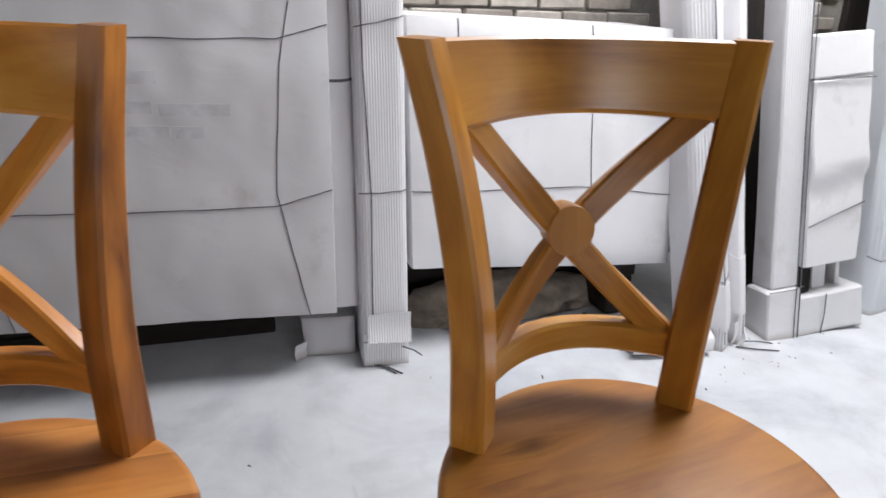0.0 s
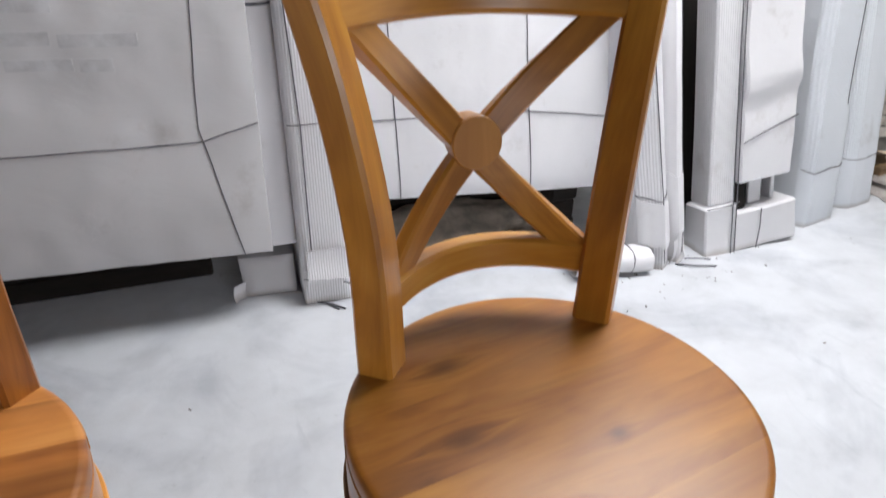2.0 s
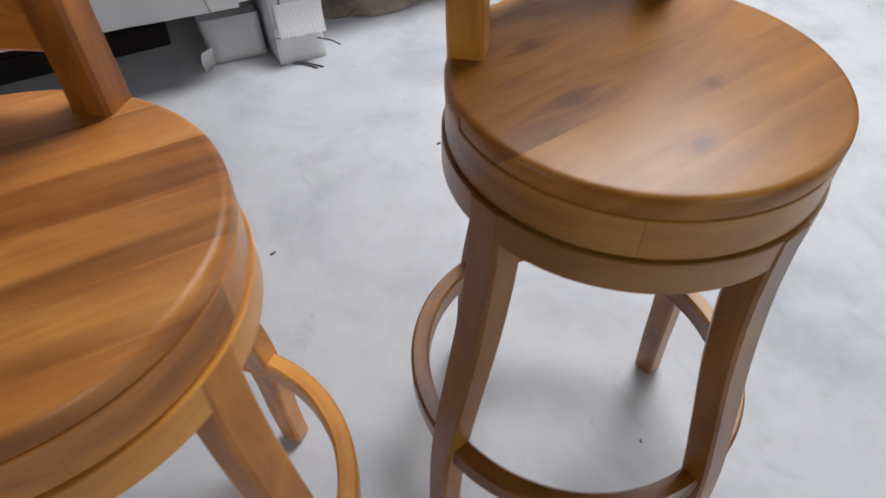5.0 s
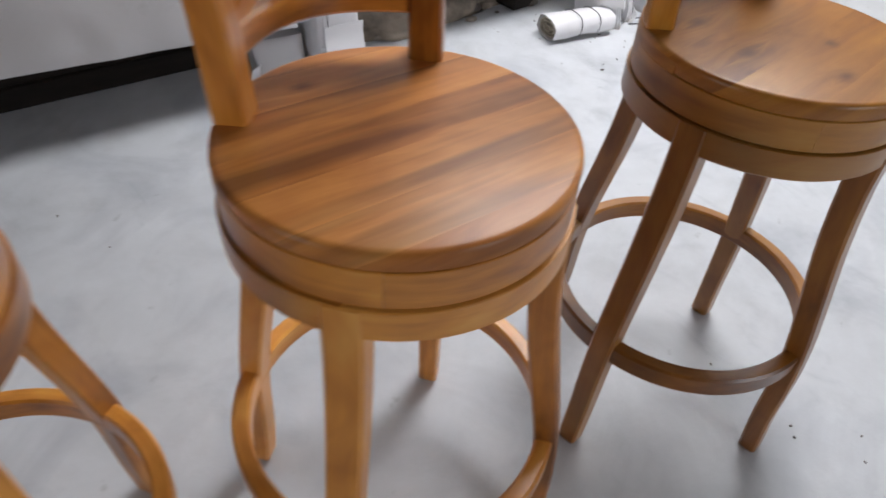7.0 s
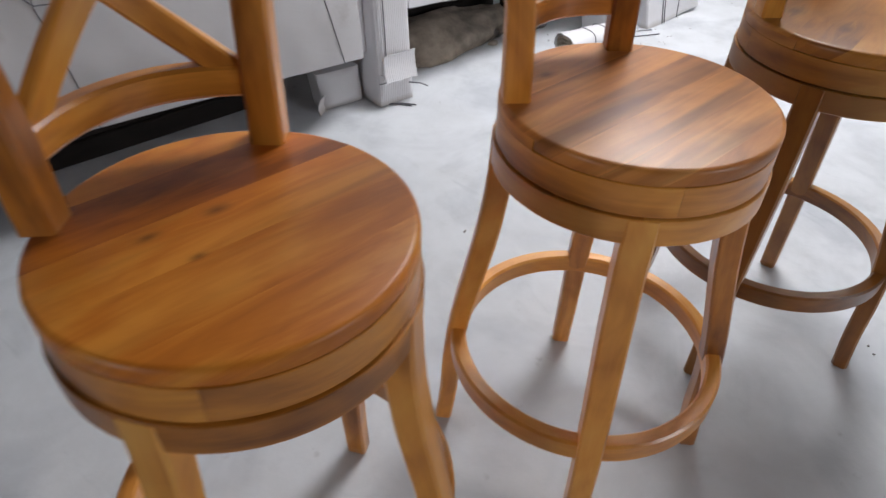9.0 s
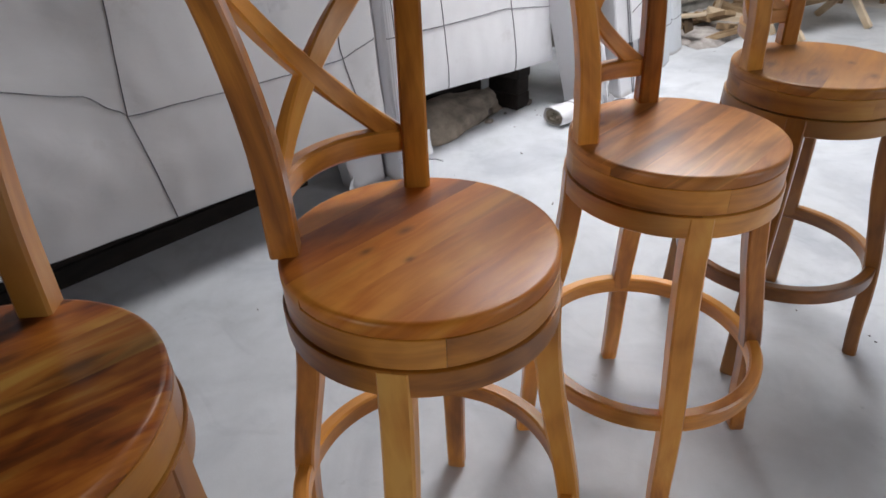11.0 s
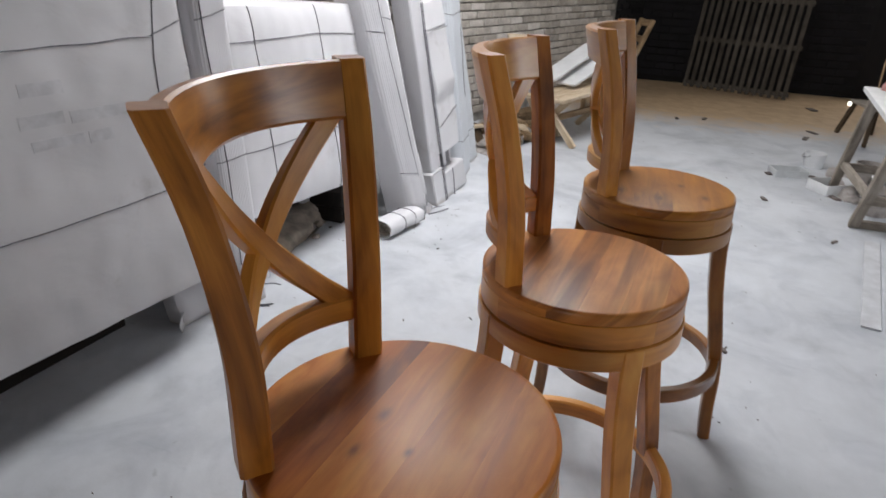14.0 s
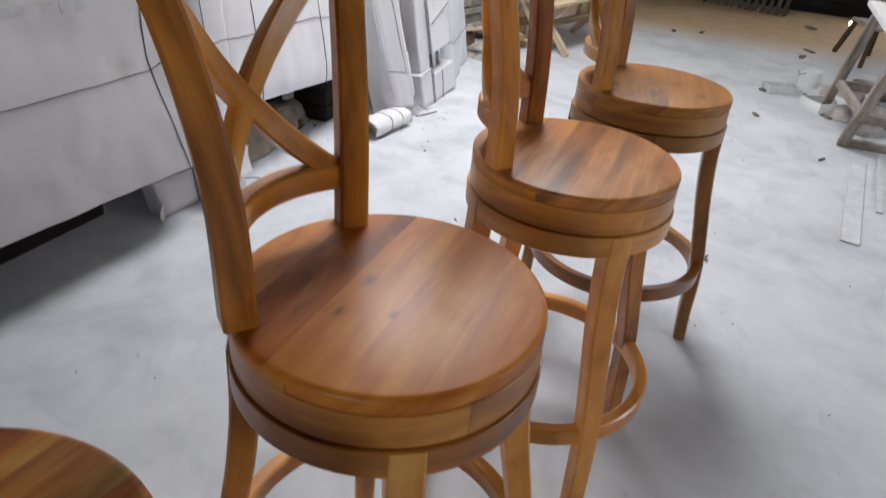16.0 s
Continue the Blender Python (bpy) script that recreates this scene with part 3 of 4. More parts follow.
SEATS = [
    wood("seat_teak_a", [(0.12, (0.20, 0.070, 0.012)), (0.38, (0.40, 0.158, 0.027)), (0.60, (0.52, 0.230, 0.043)), (0.84, (0.62, 0.312, 0.070))], 0.095,
         [(-0.065, 0.098, 0.026), (-0.100, 0.000, 0.026), (-0.055, -0.115, 0.018), (0.03, -0.06, 0.013)], tone=0.4, coat=0.2, rough=0.44, gloss=0.30, streaks=0.3, contrast=1.1),
    wood("seat_teak_b", [(0.12, (0.27, 0.095, 0.022)), (0.36, (0.47, 0.195, 0.048)), (0.58, (0.60, 0.280, 0.080)), (0.82, (0.72, 0.385, 0.128))], 0.066,
         [(-0.05, 0.13, 0.016)], tone=0.28, coat=0.2, rough=0.44, gloss=0.30, streaks=0.72, contrast=1.0),
    wood("seat_teak_c", [(0.10, (0.21, 0.058, 0.006)), (0.36, (0.45, 0.140, 0.017)), (0.60, (0.59, 0.208, 0.027)), (0.86, (0.73, 0.320, 0.056))], 0.082,
         [(0.0, 0.030, 0.015), (-0.075, 0.030, 0.012), (-0.05, -0.03, 0.009)], tone=0.75, coat=0.2, rough=0.44, gloss=0.30, streaks=0.2, contrast=1.25),
    wood("seat_teak_d", [(0.16, (0.119, 0.026, 0.003)), (0.38, (0.418, 0.118, 0.014)), (0.60, (0.715, 0.276, 0.043)), (0.84, (0.900, 0.578, 0.157))], 0.08,
         [(0.11, -0.01, 0.026), (0.05, 0.06, 0.020)], tone=0.35, coat=0.2, rough=0.44, gloss=0.30, streaks=0.55, contrast=1.5),
]
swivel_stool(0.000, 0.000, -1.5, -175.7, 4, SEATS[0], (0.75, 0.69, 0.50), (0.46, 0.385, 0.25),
             "walnut-brown teak swivel bar stool with a crossed back", True)
swivel_stool(-0.600, 0.110, 0, -142.6, -4, SEATS[1], (0.98, 0.84, 0.68), (1.0, 0.88, 0.76),
             "light brown teak swivel bar stool, seat boards strongly striped", narrow=0.023)
swivel_stool(-1.174, 0.250, 0, -150.5, -4, SEATS[2], (0.97, 0.855, 0.66), (0.96, 0.86, 0.69),
             "honey-orange teak swivel bar stool with a plain glossy seat", splay=0.012, lift=0.014)
swivel_stool(-1.710, 0.402, 0, -140.0, -10, SEATS[3], (0.60, 0.50, 0.36), (0.55, 0.45, 0.33),
             "dark figured teak swivel bar stool with a knotty seat")


# ---------------------------------------------------------------- wrapped goods along the wall
wrap_of = {}


def wrapped(name, corners, depth, mat, label, seed, nx=34, nz=30, wrinkle=0.008, category="packed furniture", belly=0.012, group="wrapped goods along the wall", creases=0.0, ridge=None, sharp=50):
    """A flat pack in white wrapping. corners: front face, lower left, lower right, upper right, upper left; depth: vector to its back.
    Returns the thing and the function that gives the place on its front face."""
    ll, lr, ur, ul = [Vector(p) for p in corners]
    dv = Vector(depth)
    out = -dv.normalized()

    def front(s, t, lift=0.0):
        p = ll.lerp(lr, s).lerp(ul.lerp(ur, s), t)
        q = Vector((p.x * 3.1 + seed, p.z * 2.2, seed * 1.7))
        w = noise.noise(q) * wrinkle + noise.noise(q * 4.3) * wrinkle * 0.35
        w += abs(noise.noise(Vector((p.x * 1.7 + p.z * 2.5, seed, p.z)))) * wrinkle * 0.8
        edge = max(0.0, min(s, 1 - s, 0.12)) / 0.12 * max(0.0, min(t, 1 - t, 0.12)) / 0.12
        if creases:
            w += creases * math.sin(s * 17 + seed + 1.2 * noise.noise(Vector((seed, p.z * 1.5, 0)))) * (0.5 + 0.5 * math.sin(s * 7 + seed))
        if ridge:
            s0, rise = ridge
            w += rise * max(0.0, 1 - abs(s - s0) / (s0 if s < s0 else 1 - s0))
        return p + out * (w + belly * edge ** 0.5 + lift)

    verts, faces, uv = [], [], []
    wide, high = (lr - ll).length, (ul - ll).length
    # the ring of the section at each height, front then round the back
    for j in range(nz + 1):
        t = j / nz
        ring = [front(i / nx, t) for i in range(nx + 1)]
        a, b = ll.lerp(ul, t), lr.lerp(ur, t)
        ring += [b + dv * 0.06 + (b - a).normalized() * 0.004, b + dv * 0.5, b + dv, a + dv, a + dv * 0.5, a + dv * 0.06 - (b - a).normalized() * 0.004]
        verts += ring
        uv += [(wide * i / nx, high * t) for i in range(nx + 1)] + [(wide + d, high * t) for d in (0.02, 0.1, 0.2, 0.3, 0.4, 0.5)]
    k = nx + 7
    for j in range(nz):
        for i in range(k):
            i2 = (i + 1) % k
            faces.append((j * k + i, j * k + i2, (j + 1) * k + i2, (j + 1) * k + i))
    faces.append(tuple(reversed(range(k))))
    faces.append(tuple(nz * k + i for i in range(k)))
    base = (ll + lr) / 2
    base.z = min(ll.z, lr.z)
    top = thing(name, Matrix.Translation(base), label, category, group)
    me = to_mesh("wrapping", [v - base for v in verts], faces, uv, sharp)
    wrap_of[top.name] = part("wrapping", me, mat, top)
    return top, front, base


def strap(top, front, base, path, r=0.0019, n=40, seed=0):
    pts = []
    for i in range(n + 1):
        f = i / n * (len(path) - 1)
        k = min(int(f), len(path) - 2)
        s, t = [lerp(path[k][m], path[k + 1][m], f - k) for m in (0, 1)]
        wob = noise.noise(Vector((f * 3, seed, 0))) * 0.003
        pts.append(front(s + wob * 0.4, t + wob, 0.0015) - base)
    return part("strap", tube("strap", pts, r, 6), "strap", top)


# the big bundle on bearers
big, big_f, big_b = wrapped("wrapped_panel_stack", [(-2.9, 1.70, 0.33), (0.00, 1.455, 0.238), (0.02, 1.60, 1.62), (-2.9, 1.86, 1.62)],
                            (0.03, 0.33, 0.0), "paper_grey", "tall stack of panels wrapped in greyish white paper, strapped, on bearers", 1.3, 150, 76, 0.013)
for path in ([(0, 0.45), (0.5, 0.40), (0.642, 0.31), (0.674, 0.252), (0.765, 0.252), (0.943, 0.252), (1, 0.285)], [(0, 0.60), (0.81, 0.590), (0.95, 0.595), (1, 0.625)]):
    strap(big, big_f, big_b, path, seed=len(path), n=60)
for path in ([(0.972, 0.0), (0.944, 0.28), (0.953, 0.55), (0.967, 0.70), (0.968, 1.0)], [(0.692, 0.0), (0.674, 0.25), (0.692, 0.6), (0.71, 1.0)], [(0.42, 0.0), (0.40, 0.27), (0.405, 0.6), (0.40, 1.0)], [(0.16, 0.0), (0.14, 0.27), (0.145, 0.6), (0.15, 1.0)]):
    strap(big, big_f, big_b, path, seed=path[0][0] * 10, n=60, r=0.0016)

# narrow ribbed pack at its end
cor, cor_f, cor_b = wrapped("wrapped_corner_pack", [(0.095, 1.475, 0.003), (0.245, 1.455, 0.003), (0.225, 1.56, 1.66), (0.085, 1.58, 1.66)],
                            (0.02, 0.22, 0.0), "paper_ribbed", "narrow upright pack in ribbed white cardboard, strapped", 4.1, 14, 34, 0.006)
for path in ([(0, 0.055), (1, 0.06)], [(0, 0.365), (1, 0.37)], [(0, 0.66), (1, 0.68)]):
    strap(cor, cor_f, cor_b, path, n=10, seed=3)
strap(cor, cor_f, cor_b, [(0.2, 0.06), (0.25, 0.36), (0.15, 0.6), (0.12, 1)], n=30, seed=5)
inn, inn_f, inn_b = wrapped("wrapped_inner_pack", [(-0.06, 1.56, 0.20), (0.10, 1.55, 0.20), (0.09, 1.64, 1.66), (-0.07, 1.65, 1.66)],
                            (0.02, 0.2, 0.0), "paper", "narrow white wrapped pack behind the ribbed one", 6.7, 12, 30, 0.008)
strap(inn, inn_f, inn_b, [(0, 0.5), (1, 0.51)], n=10, r=0.005, seed=2)
# grey paper on this leg end stands for the shade under the stack
ft, ft_f, ft_b = wrapped("wrapped_leg_end", [(-0.075, 1.60, 0.003), (0.085, 1.575, 0.003), (0.085, 1.59, 0.14), (-0.085, 1.62, 0.14)],
                         (0.0, 0.07, 0.0), "paper_grey", "short wrapped furniture leg standing under the stack, greyed for its shade", 9.0, 10, 8, 0.008)

# the second stack
sec, sec_f, sec_b = wrapped("wrapped_table_pack", [(0.27, 1.50, 0.335), (1.30, 1.47, 0.245), (1.26, 1.56, 1.10), (0.26, 1.58, 1.13)],
                            (0.0, 0.36, 0.0), "paper", "wide white wrapped table pack with straps, on bearers", 12.2, 44, 30, 0.012, belly=0.02)
for path in ([(0, 0.33), (0.6, 0.36), (1, 0.32)], [(0, 0.84), (0.6, 0.86), (1, 0.84)]):
    strap(sec, sec_f, sec_b, path, seed=7)
for s in (0.16, 0.64):
    strap(sec, sec_f, sec_b, [(s + 0.01, 0), (s, 0.35), (s - 0.005, 0.85), (s, 1)], seed=8 + s)

# tall packs leaning on the wall
pack_faces = []
for i, (xa, xb, y0, xt, wt, yt, mat, h, cat, levels, ridge) in enumerate((
        (1.30, 1.43, 1.240, 1.185, 0.150, 1.66, "paper_ribbed", 1.75, "tall white cardboard roll leaning back on the wall", (0.155, 0.56), (0.55, 0.05)),
        (1.437, 1.502, 1.240, 1.342, 0.075, 1.62, "paper", 1.74, "narrow folded white cardboard sheet leaning back on the wall", (0.60,), (0.4, 0.03)),
        (2.165, 2.39, 1.265, 2.125, 0.235, 1.49, "paper_cool", 1.70, "bluish white cardboard sheet pack leaning on the wall", (0.145, 0.60), (0.12, 0.035)),
        (2.50, 2.73, 1.325, 2.46, 0.25, 1.57, "paper_cool", 1.35, "shorter bluish white cardboard pack leaning on the wall", (0.17,), (0.3, 0.03)))):
    t, f, b = wrapped("leaning_pack", [(xa, y0, 0.003), (xb, y0 - 0.02, 0.003), (xt + wt, yt - 0.02, h), (xt, yt, h)],
                      (0.0, 0.06 if i == 1 else 0.14, 0.03), mat, cat, 20 + i * 3.3, 30, 44, 0.007, belly=0.016, creases=0.0018, ridge=ridge, sharp=24)
    for h0 in levels:
        strap(t, f, b, [(0, h0), (1, h0 + 0.006)], n=24, seed=i)
    if i < 2:
        strap(t, f, b, [(0.62 + 0.3 * i, 0.02), (0.5 + 0.4 * i, 0.5), (0.52 + 0.4 * i, 1.0)], n=40, seed=i + 4)
    if i == 2:
        strap(t, f, b, [(0.80, 0.30), (0.79, 0.42), (0.82, 0.56)], n=20, seed=i + 4)
    pack_faces.append((t, f, b))


# two boards added to darken the gaps between the packs
ob = part("dark_board", beam("dark_board", (1.62, 1.42, 0.003), (1.60, 1.80, 1.75), 0.30, 0.03, up=Vector((0, 1, 0))), "shade_black", None)
tagged(ob, "added black board standing in for shade behind the cardboard rolls", "board")
ob = part("dark_board", beam("dark_board", (2.42, 1.60, 0.003), (2.42, 1.70, 1.60), 0.54, 0.03, up=Vector((0, 1, 0))), "shade_black", None)
tagged(ob, "added black board standing in for shade behind the bluish packs", "board")


# box pack with an open slot near its foot
def slotted_pack():
    top = thing("slotted_pack", pose(1.846, 1.180, 0, -8.0, -5.0, -4.5), "white wrapped box pack with an open slot near the floor", "packed furniture", "wrapped goods along the wall")

    def block(name, x0, x1, y, z, sy, sz, mat="paper", seed=1, rough=0.010, crease=0.0, cuts=4):
        me = box_mesh(name, x1 - x0, sy, sz, 0.007, "z")
        bm = bmesh.new()
        bm.from_mesh(me)
        bmesh.ops.subdivide_edges(bm, edges=bm.edges[:], cuts=cuts, use_grid_fill=True)
        for v in bm.verts:
            if crease and v.co.y < 0:
                fold = crease + 0.03 * noise.noise(Vector((v.co.x * 6, 0, 0)))
                v.co.y += 0.012 * math.exp(-((v.co.z - fold) / 0.025) ** 2) - 0.014 * math.exp(-((v.co.z - fold - 0.08) / 0.07) ** 2)
            v.co += Vector((noise.noise(v.co * 7 + Vector((seed, 0, 0))), noise.noise(v.co * 6 + Vector((0, seed, 0))), 0)) * rough
        bm.to_mesh(me)
        bm.free()
        me.shade_smooth()
        me.set_sharp_from_angle(angle=radians(40))
        for d in me.uv_layers[0].data:
            d.uv = (d.uv[1], d.uv[0])
        return part(name, me, mat, top, pose((x0 + x1) / 2, y, z))

    block("corner_strip", -0.225, -0.105, 0.06, 0.215, 0.11, 1.39, "paper_ribbed", 2, 0.004)
    block("corner_boot", -0.250, -0.1045, 0.056, 0.002, 0.125, 0.212, "paper", 5, 0.006)
    block("lower_block", -0.103, 0.205, 0.07, 0.002, 0.145, 0.165, seed=2)
    block("front_panel", -0.103, 0.148, 0.064, 0.287, 0.155, 0.690, seed=4, rough=0.006, crease=0.30, cuts=16)
    block("head_panel", -0.103, 0.146, 0.066, 0.979, 0.15, 0.15, seed=7, cuts=7)
    # black fillings in place of the shade inside the slot
    block("slot_lining", -0.103, -0.03, 0.06, 0.169, 0.07, 0.117, "shade_black", 9, 0.001)
    block("back_board", -0.10, 0.19, 0.115, 0.169, 0.012, 0.117, "shade_black", 6, 0.002)
    for x, w in ((0.035, 0.065), (0.125, 0.02)):
        part("inner_slat", box_mesh("inner_slat", w, 0.05, 0.114, 0.003, "z"), "paper", top, pose(x, 0.078, 0.170))
    for z, dz in ((0.44, 0.075), (0.978, -0.01)):
        part("strap", tube("strap", [(-0.100, -0.018, z + dz * 0.1), (0, -0.020, z + dz * 0.5), (0.150, -0.018, z + dz)], 0.0022), "strap", top)
    for x in (-0.130, -0.112):
        part("strap", tube("strap", [(x, -0.012, 0.004), (x, -0.013, 0.21), (x - 0.002, -0.010, 0.8), (x, -0.010, 1.6)], 0.0022), "strap", top)
    part("strap", tube("strap", [(-0.251, -0.012, 0.215), (-0.14, -0.014, 0.212), (-0.105, -0.018, 0.222)], 0.0022), "strap", top)
    part("strap", tube("strap", [(0.0, -0.008, 0.004), (0.012, -0.010, 0.09), (0.016, -0.008, 0.166)], 0.0022), "strap", top)
    return top


slotted_pack()

# a cut roll of corrugated card on the floor
def card_roll(x, y, turn, length):
    """A squashed roll of corrugated card: sheets wound round each other, open and torn at the ends."""
    top = thing("cardboard_roll", pose(x, y, 0.002, 0, 0, turn), "squashed roll of white corrugated card with torn ends", "cardboard roll")
    for ring, (a, b, cut) in enumerate(((0.066, 0.042, 0.0), (0.054, 0.033, 0.006), (0.040, 0.023, 0.010), (0.024, 0.013, 0.004))):
        rows = []
        for lift in (0.0, 0.003):
            for i in range(13):
                f = i / 12
                row = []
                for k in range(28):
                    q = 2 * math.pi * k / 28
                    rag = (0.007 * noise.noise(Vector((k * 0.8, ring * 3.1, 5 * f))) - cut) if i in (0, 12) else 0.0
                    dent = 1 + 0.10 * noise.noise(Vector((math.cos(q) * 1.3, math.sin(q) * 1.3, f * 3 + ring)))
                    xx = (f - 0.5) * length + (-rag if i == 0 else rag)
                    row.append(Vector((xx, (a - lift) * dent * math.copysign(abs(math.cos(q)) ** 0.75, math.cos(q)),
                                       0.046 + (b - lift) * dent * math.copysign(abs(math.sin(q)) ** 0.75, math.sin(q)))))
                rows.append(row)
        loop = rows[:13] + rows[13:][::-1]
        me = loft("sheet", loop, closed=True, smooth=35)
        low = min(v.co.z for v in me.vertices)
        if low < 0.001:
            for v in me.vertices:
                v.co.z += 0.001 - low
        part("sheet", me, "paper" if ring == 0 else "card_brown", top)
    for f in (-0.02, 0.07):
        pts = [(f + 0.004 * math.sin(q), 0.067 * math.copysign(abs(math.cos(q)) ** 0.75, math.cos(q)), 0.047 + 0.0445 * math.copysign(abs(math.sin(q)) ** 0.75, math.sin(q))) for q in [math.pi * (k / 20 - 0.15) for k in range(28)]]
        part("strap", tube("strap", pts, 0.0018), "strap", top)
    return top


card_roll(1.175, 1.262, -13, 0.30)

# bearers under the stacks; their black stands for the shade in the gap
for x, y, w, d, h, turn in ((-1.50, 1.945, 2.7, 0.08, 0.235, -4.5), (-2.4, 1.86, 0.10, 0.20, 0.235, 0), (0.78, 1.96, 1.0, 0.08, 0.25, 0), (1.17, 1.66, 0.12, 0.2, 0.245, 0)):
    top = thing("bearer", pose(x, y, 0, 0, 0, turn), "timbers stacked as a bearer, coloured black for the shaded gap under the stack", "timber block", "bearers")
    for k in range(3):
        part("timber", box_mesh("timber", w - 0.012 * (k % 2), d - 0.008 * (k == 1), h / 3 - 0.001, 0.006), "shade_black", top, pose(0, 0, h * k / 3 + 0.001))


# ---------------------------------------------------------------- marks, torn ends and strap tails on the packs
def front_patch(top, front, base, s0, s1, t0, t1, mat, name, lift=0.0022):
    """A thin flat mark on the front of a pack."""
    n, m = 14, 3
    verts = [front(lerp(s0, s1, i / n), lerp(t0, t1, j / m), lift if k else -0.004) - base for k in range(2) for i in range(n + 1) for j in range(m + 1)]
    faces, w, half = [], m + 1, (n + 1) * (m + 1)
    for i in range(n):
        for j in range(m):
            a = i * w + j
            faces.append((a, a + 1, a + w + 1, a + w))
            faces.append((half + a, half + a + w, half + a + w + 1, half + a + 1))
        for a, b in ((i * w, (i + 1) * w), ((i + 1) * w + m, i * w + m)):
            faces.append((a, b, half + b, half + a))
    for i in (0, n):
        for j in range(m):
            a, b = (i * w + j + 1, i * w + j) if i == 0 else (i * w + j, i * w + j + 1)
            faces.append((a, b, half + b, half + a))
    return part(name, to_mesh(name, verts, faces, None, 20), mat, top)


# hand-written lines, now plain bars
for s0, s1, t0, t1 in ((0.800, 0.842, 0.505, 0.530), (0.792, 0.836, 0.448, 0.472), (0.842, 0.905, 0.444, 0.468), (0.798, 0.850, 0.404, 0.424), (0.855, 0.882, 0.400, 0.424), (0.742, 0.766, 0.528, 0.556)):
    front_patch(wrap_of[big.name], big_f, big_b, s0, s1, t0, t1, "ink", "marking_bar", 0.0010)
ring_pts = []
for i in range(25):
    a = 2 * math.pi * i / 24
    ring_pts.append(big_f(0.708 + 0.0155 * math.cos(a), 0.545 + 0.026 * math.sin(a), 0.001) - big_b)
part("marking_ring", tube("marking_ring", ring_pts, 0.0010, 5), "ink", wrap_of[big.name])


def torn_flap(x, y, z, w, h, turn, seed, mat="paper"):
    """A loose torn end of cardboard: a bent sheet with a ragged lower edge."""
    verts, faces = [], []
    n = 12
    for side in (0, 0.003):
        for i in range(n + 1):
            xx = -w / 2 + w * i / n
            rag = 0.012 * noise.noise(Vector((i * 1.7, seed, 0))) + 0.006 * noise.noise(Vector((i * 5.1, seed, 1)))
            for k in range(4):
                t = k / 3
                verts.append(Vector((xx, side + 0.02 * math.sin(t * 2 + seed) * t, h * (1 - t) + (rag if k == 3 else 0))))
    m = (n + 1) * 4
    for i in range(n):
        for k in range(3):
            a = i * 4 + k
            faces.append((a, a + 1, a + 5, a + 4))
            faces.append((m + a, m + a + 4, m + a + 5, m + a + 1))
    for i in range(n):
        for k in (0, 3):
            a = i * 4 + k
            faces.append((a, a + 4, m + a + 4, m + a))
    for i in (0, n):
        for k in range(3):
            a = i * 4 + k
            faces.append((a, m + a, m + a + 1, a + 1))
    ob = part("torn_flap", to_mesh("torn_flap", verts, faces, None, 30), mat, None, pose(x, y, z, 0, 0, turn))
    return tagged(ob, "torn white cardboard end hanging at the foot of a pack", "cardboard", "torn cardboard ends")


def hem(top, front, base, s0, s1, z0, z1, seed):
    """The outer sheet of a roll ends in a ragged hem above the floor."""
    n, m = 22, 4
    verts, faces = [], []
    for lift in (0.004, 0.0075):
        for i in range(n + 1):
            s_ = lerp(s0, s1, i / n)
            low = z0 + 0.010 * noise.noise(Vector((i * 0.9, seed, 0))) + 0.006 * abs(math.sin(i * 1.1 + seed))
            for k in range(m + 1):
                verts.append(front(s_, lerp(low, z1, k / m), lift + 0.006 * (1 - k / m)) - base)
    w, half = m + 1, (n + 1) * (m + 1)
    for i in range(n):
        for k in range(m):
            a = i * w + k
            faces.append((a, a + 1, a + w + 1, a + w))
            faces.append((half + a, half + a + w, half + a + w + 1, half + a + 1))
        for k in (0, m):
            a = i * w + k
            faces.append((a, a + w, half + a + w, half + a))
    return part("hem", to_mesh("hem", verts, faces, None, 30), "paper", top)


hem(*pack_faces[0], 0.0, 1.0, 0.055, 0.15, 1.3)
hem(*pack_faces[1], 0.0, 1.0, 0.075, 0.20, 4.1)
hem(cor, cor_f, cor_b, 0.0, 1.0, 0.062, 0.075, 2.2)
torn_flap(-0.095, 1.585, 0.004, 0.05, 0.06, 30, 1.0)
torn_flap(0.175, 1.452, 0.105, 0.145, 0.10, -6, 2.2, "paper_ribbed")
torn_flap(1.47, 1.225, 0.004, 0.09, 0.09, 24, 4.4)
torn_flap(1.50, 1.22, 0.003, 0.12, 0.05, 50, 5.6)


def strap_tail(pts, r=0.0028):
    base = Vector(pts[0])
    ob = part("strap_tail", tube("strap_tail", [Vector(q) - base for q in pts], r), "strap", None, Matrix.Translation(base))
    return tagged(ob, "loose dark end of packing strap on the floor", "strap", "strap ends")


strap_tail([(0.14, 1.47, 0.004), (0.17, 1.44, 0.006), (0.205, 1.395, 0.004)])
strap_tail([(0.13, 1.47, 0.004), (0.16, 1.445, 0.005), (0.185, 1.40, 0.004)])
strap_tail([(0.22, 1.45, 0.075), (0.255, 1.42, 0.07), (0.275, 1.40, 0.058)])
strap_tail([(1.44, 1.19, 0.006), (1.50, 1.15, 0.008), (1.58, 1.12, 0.004)])
strap_tail([(1.47, 1.20, 0.020), (1.55, 1.19, 0.010), (1.60, 1.17, 0.004)])


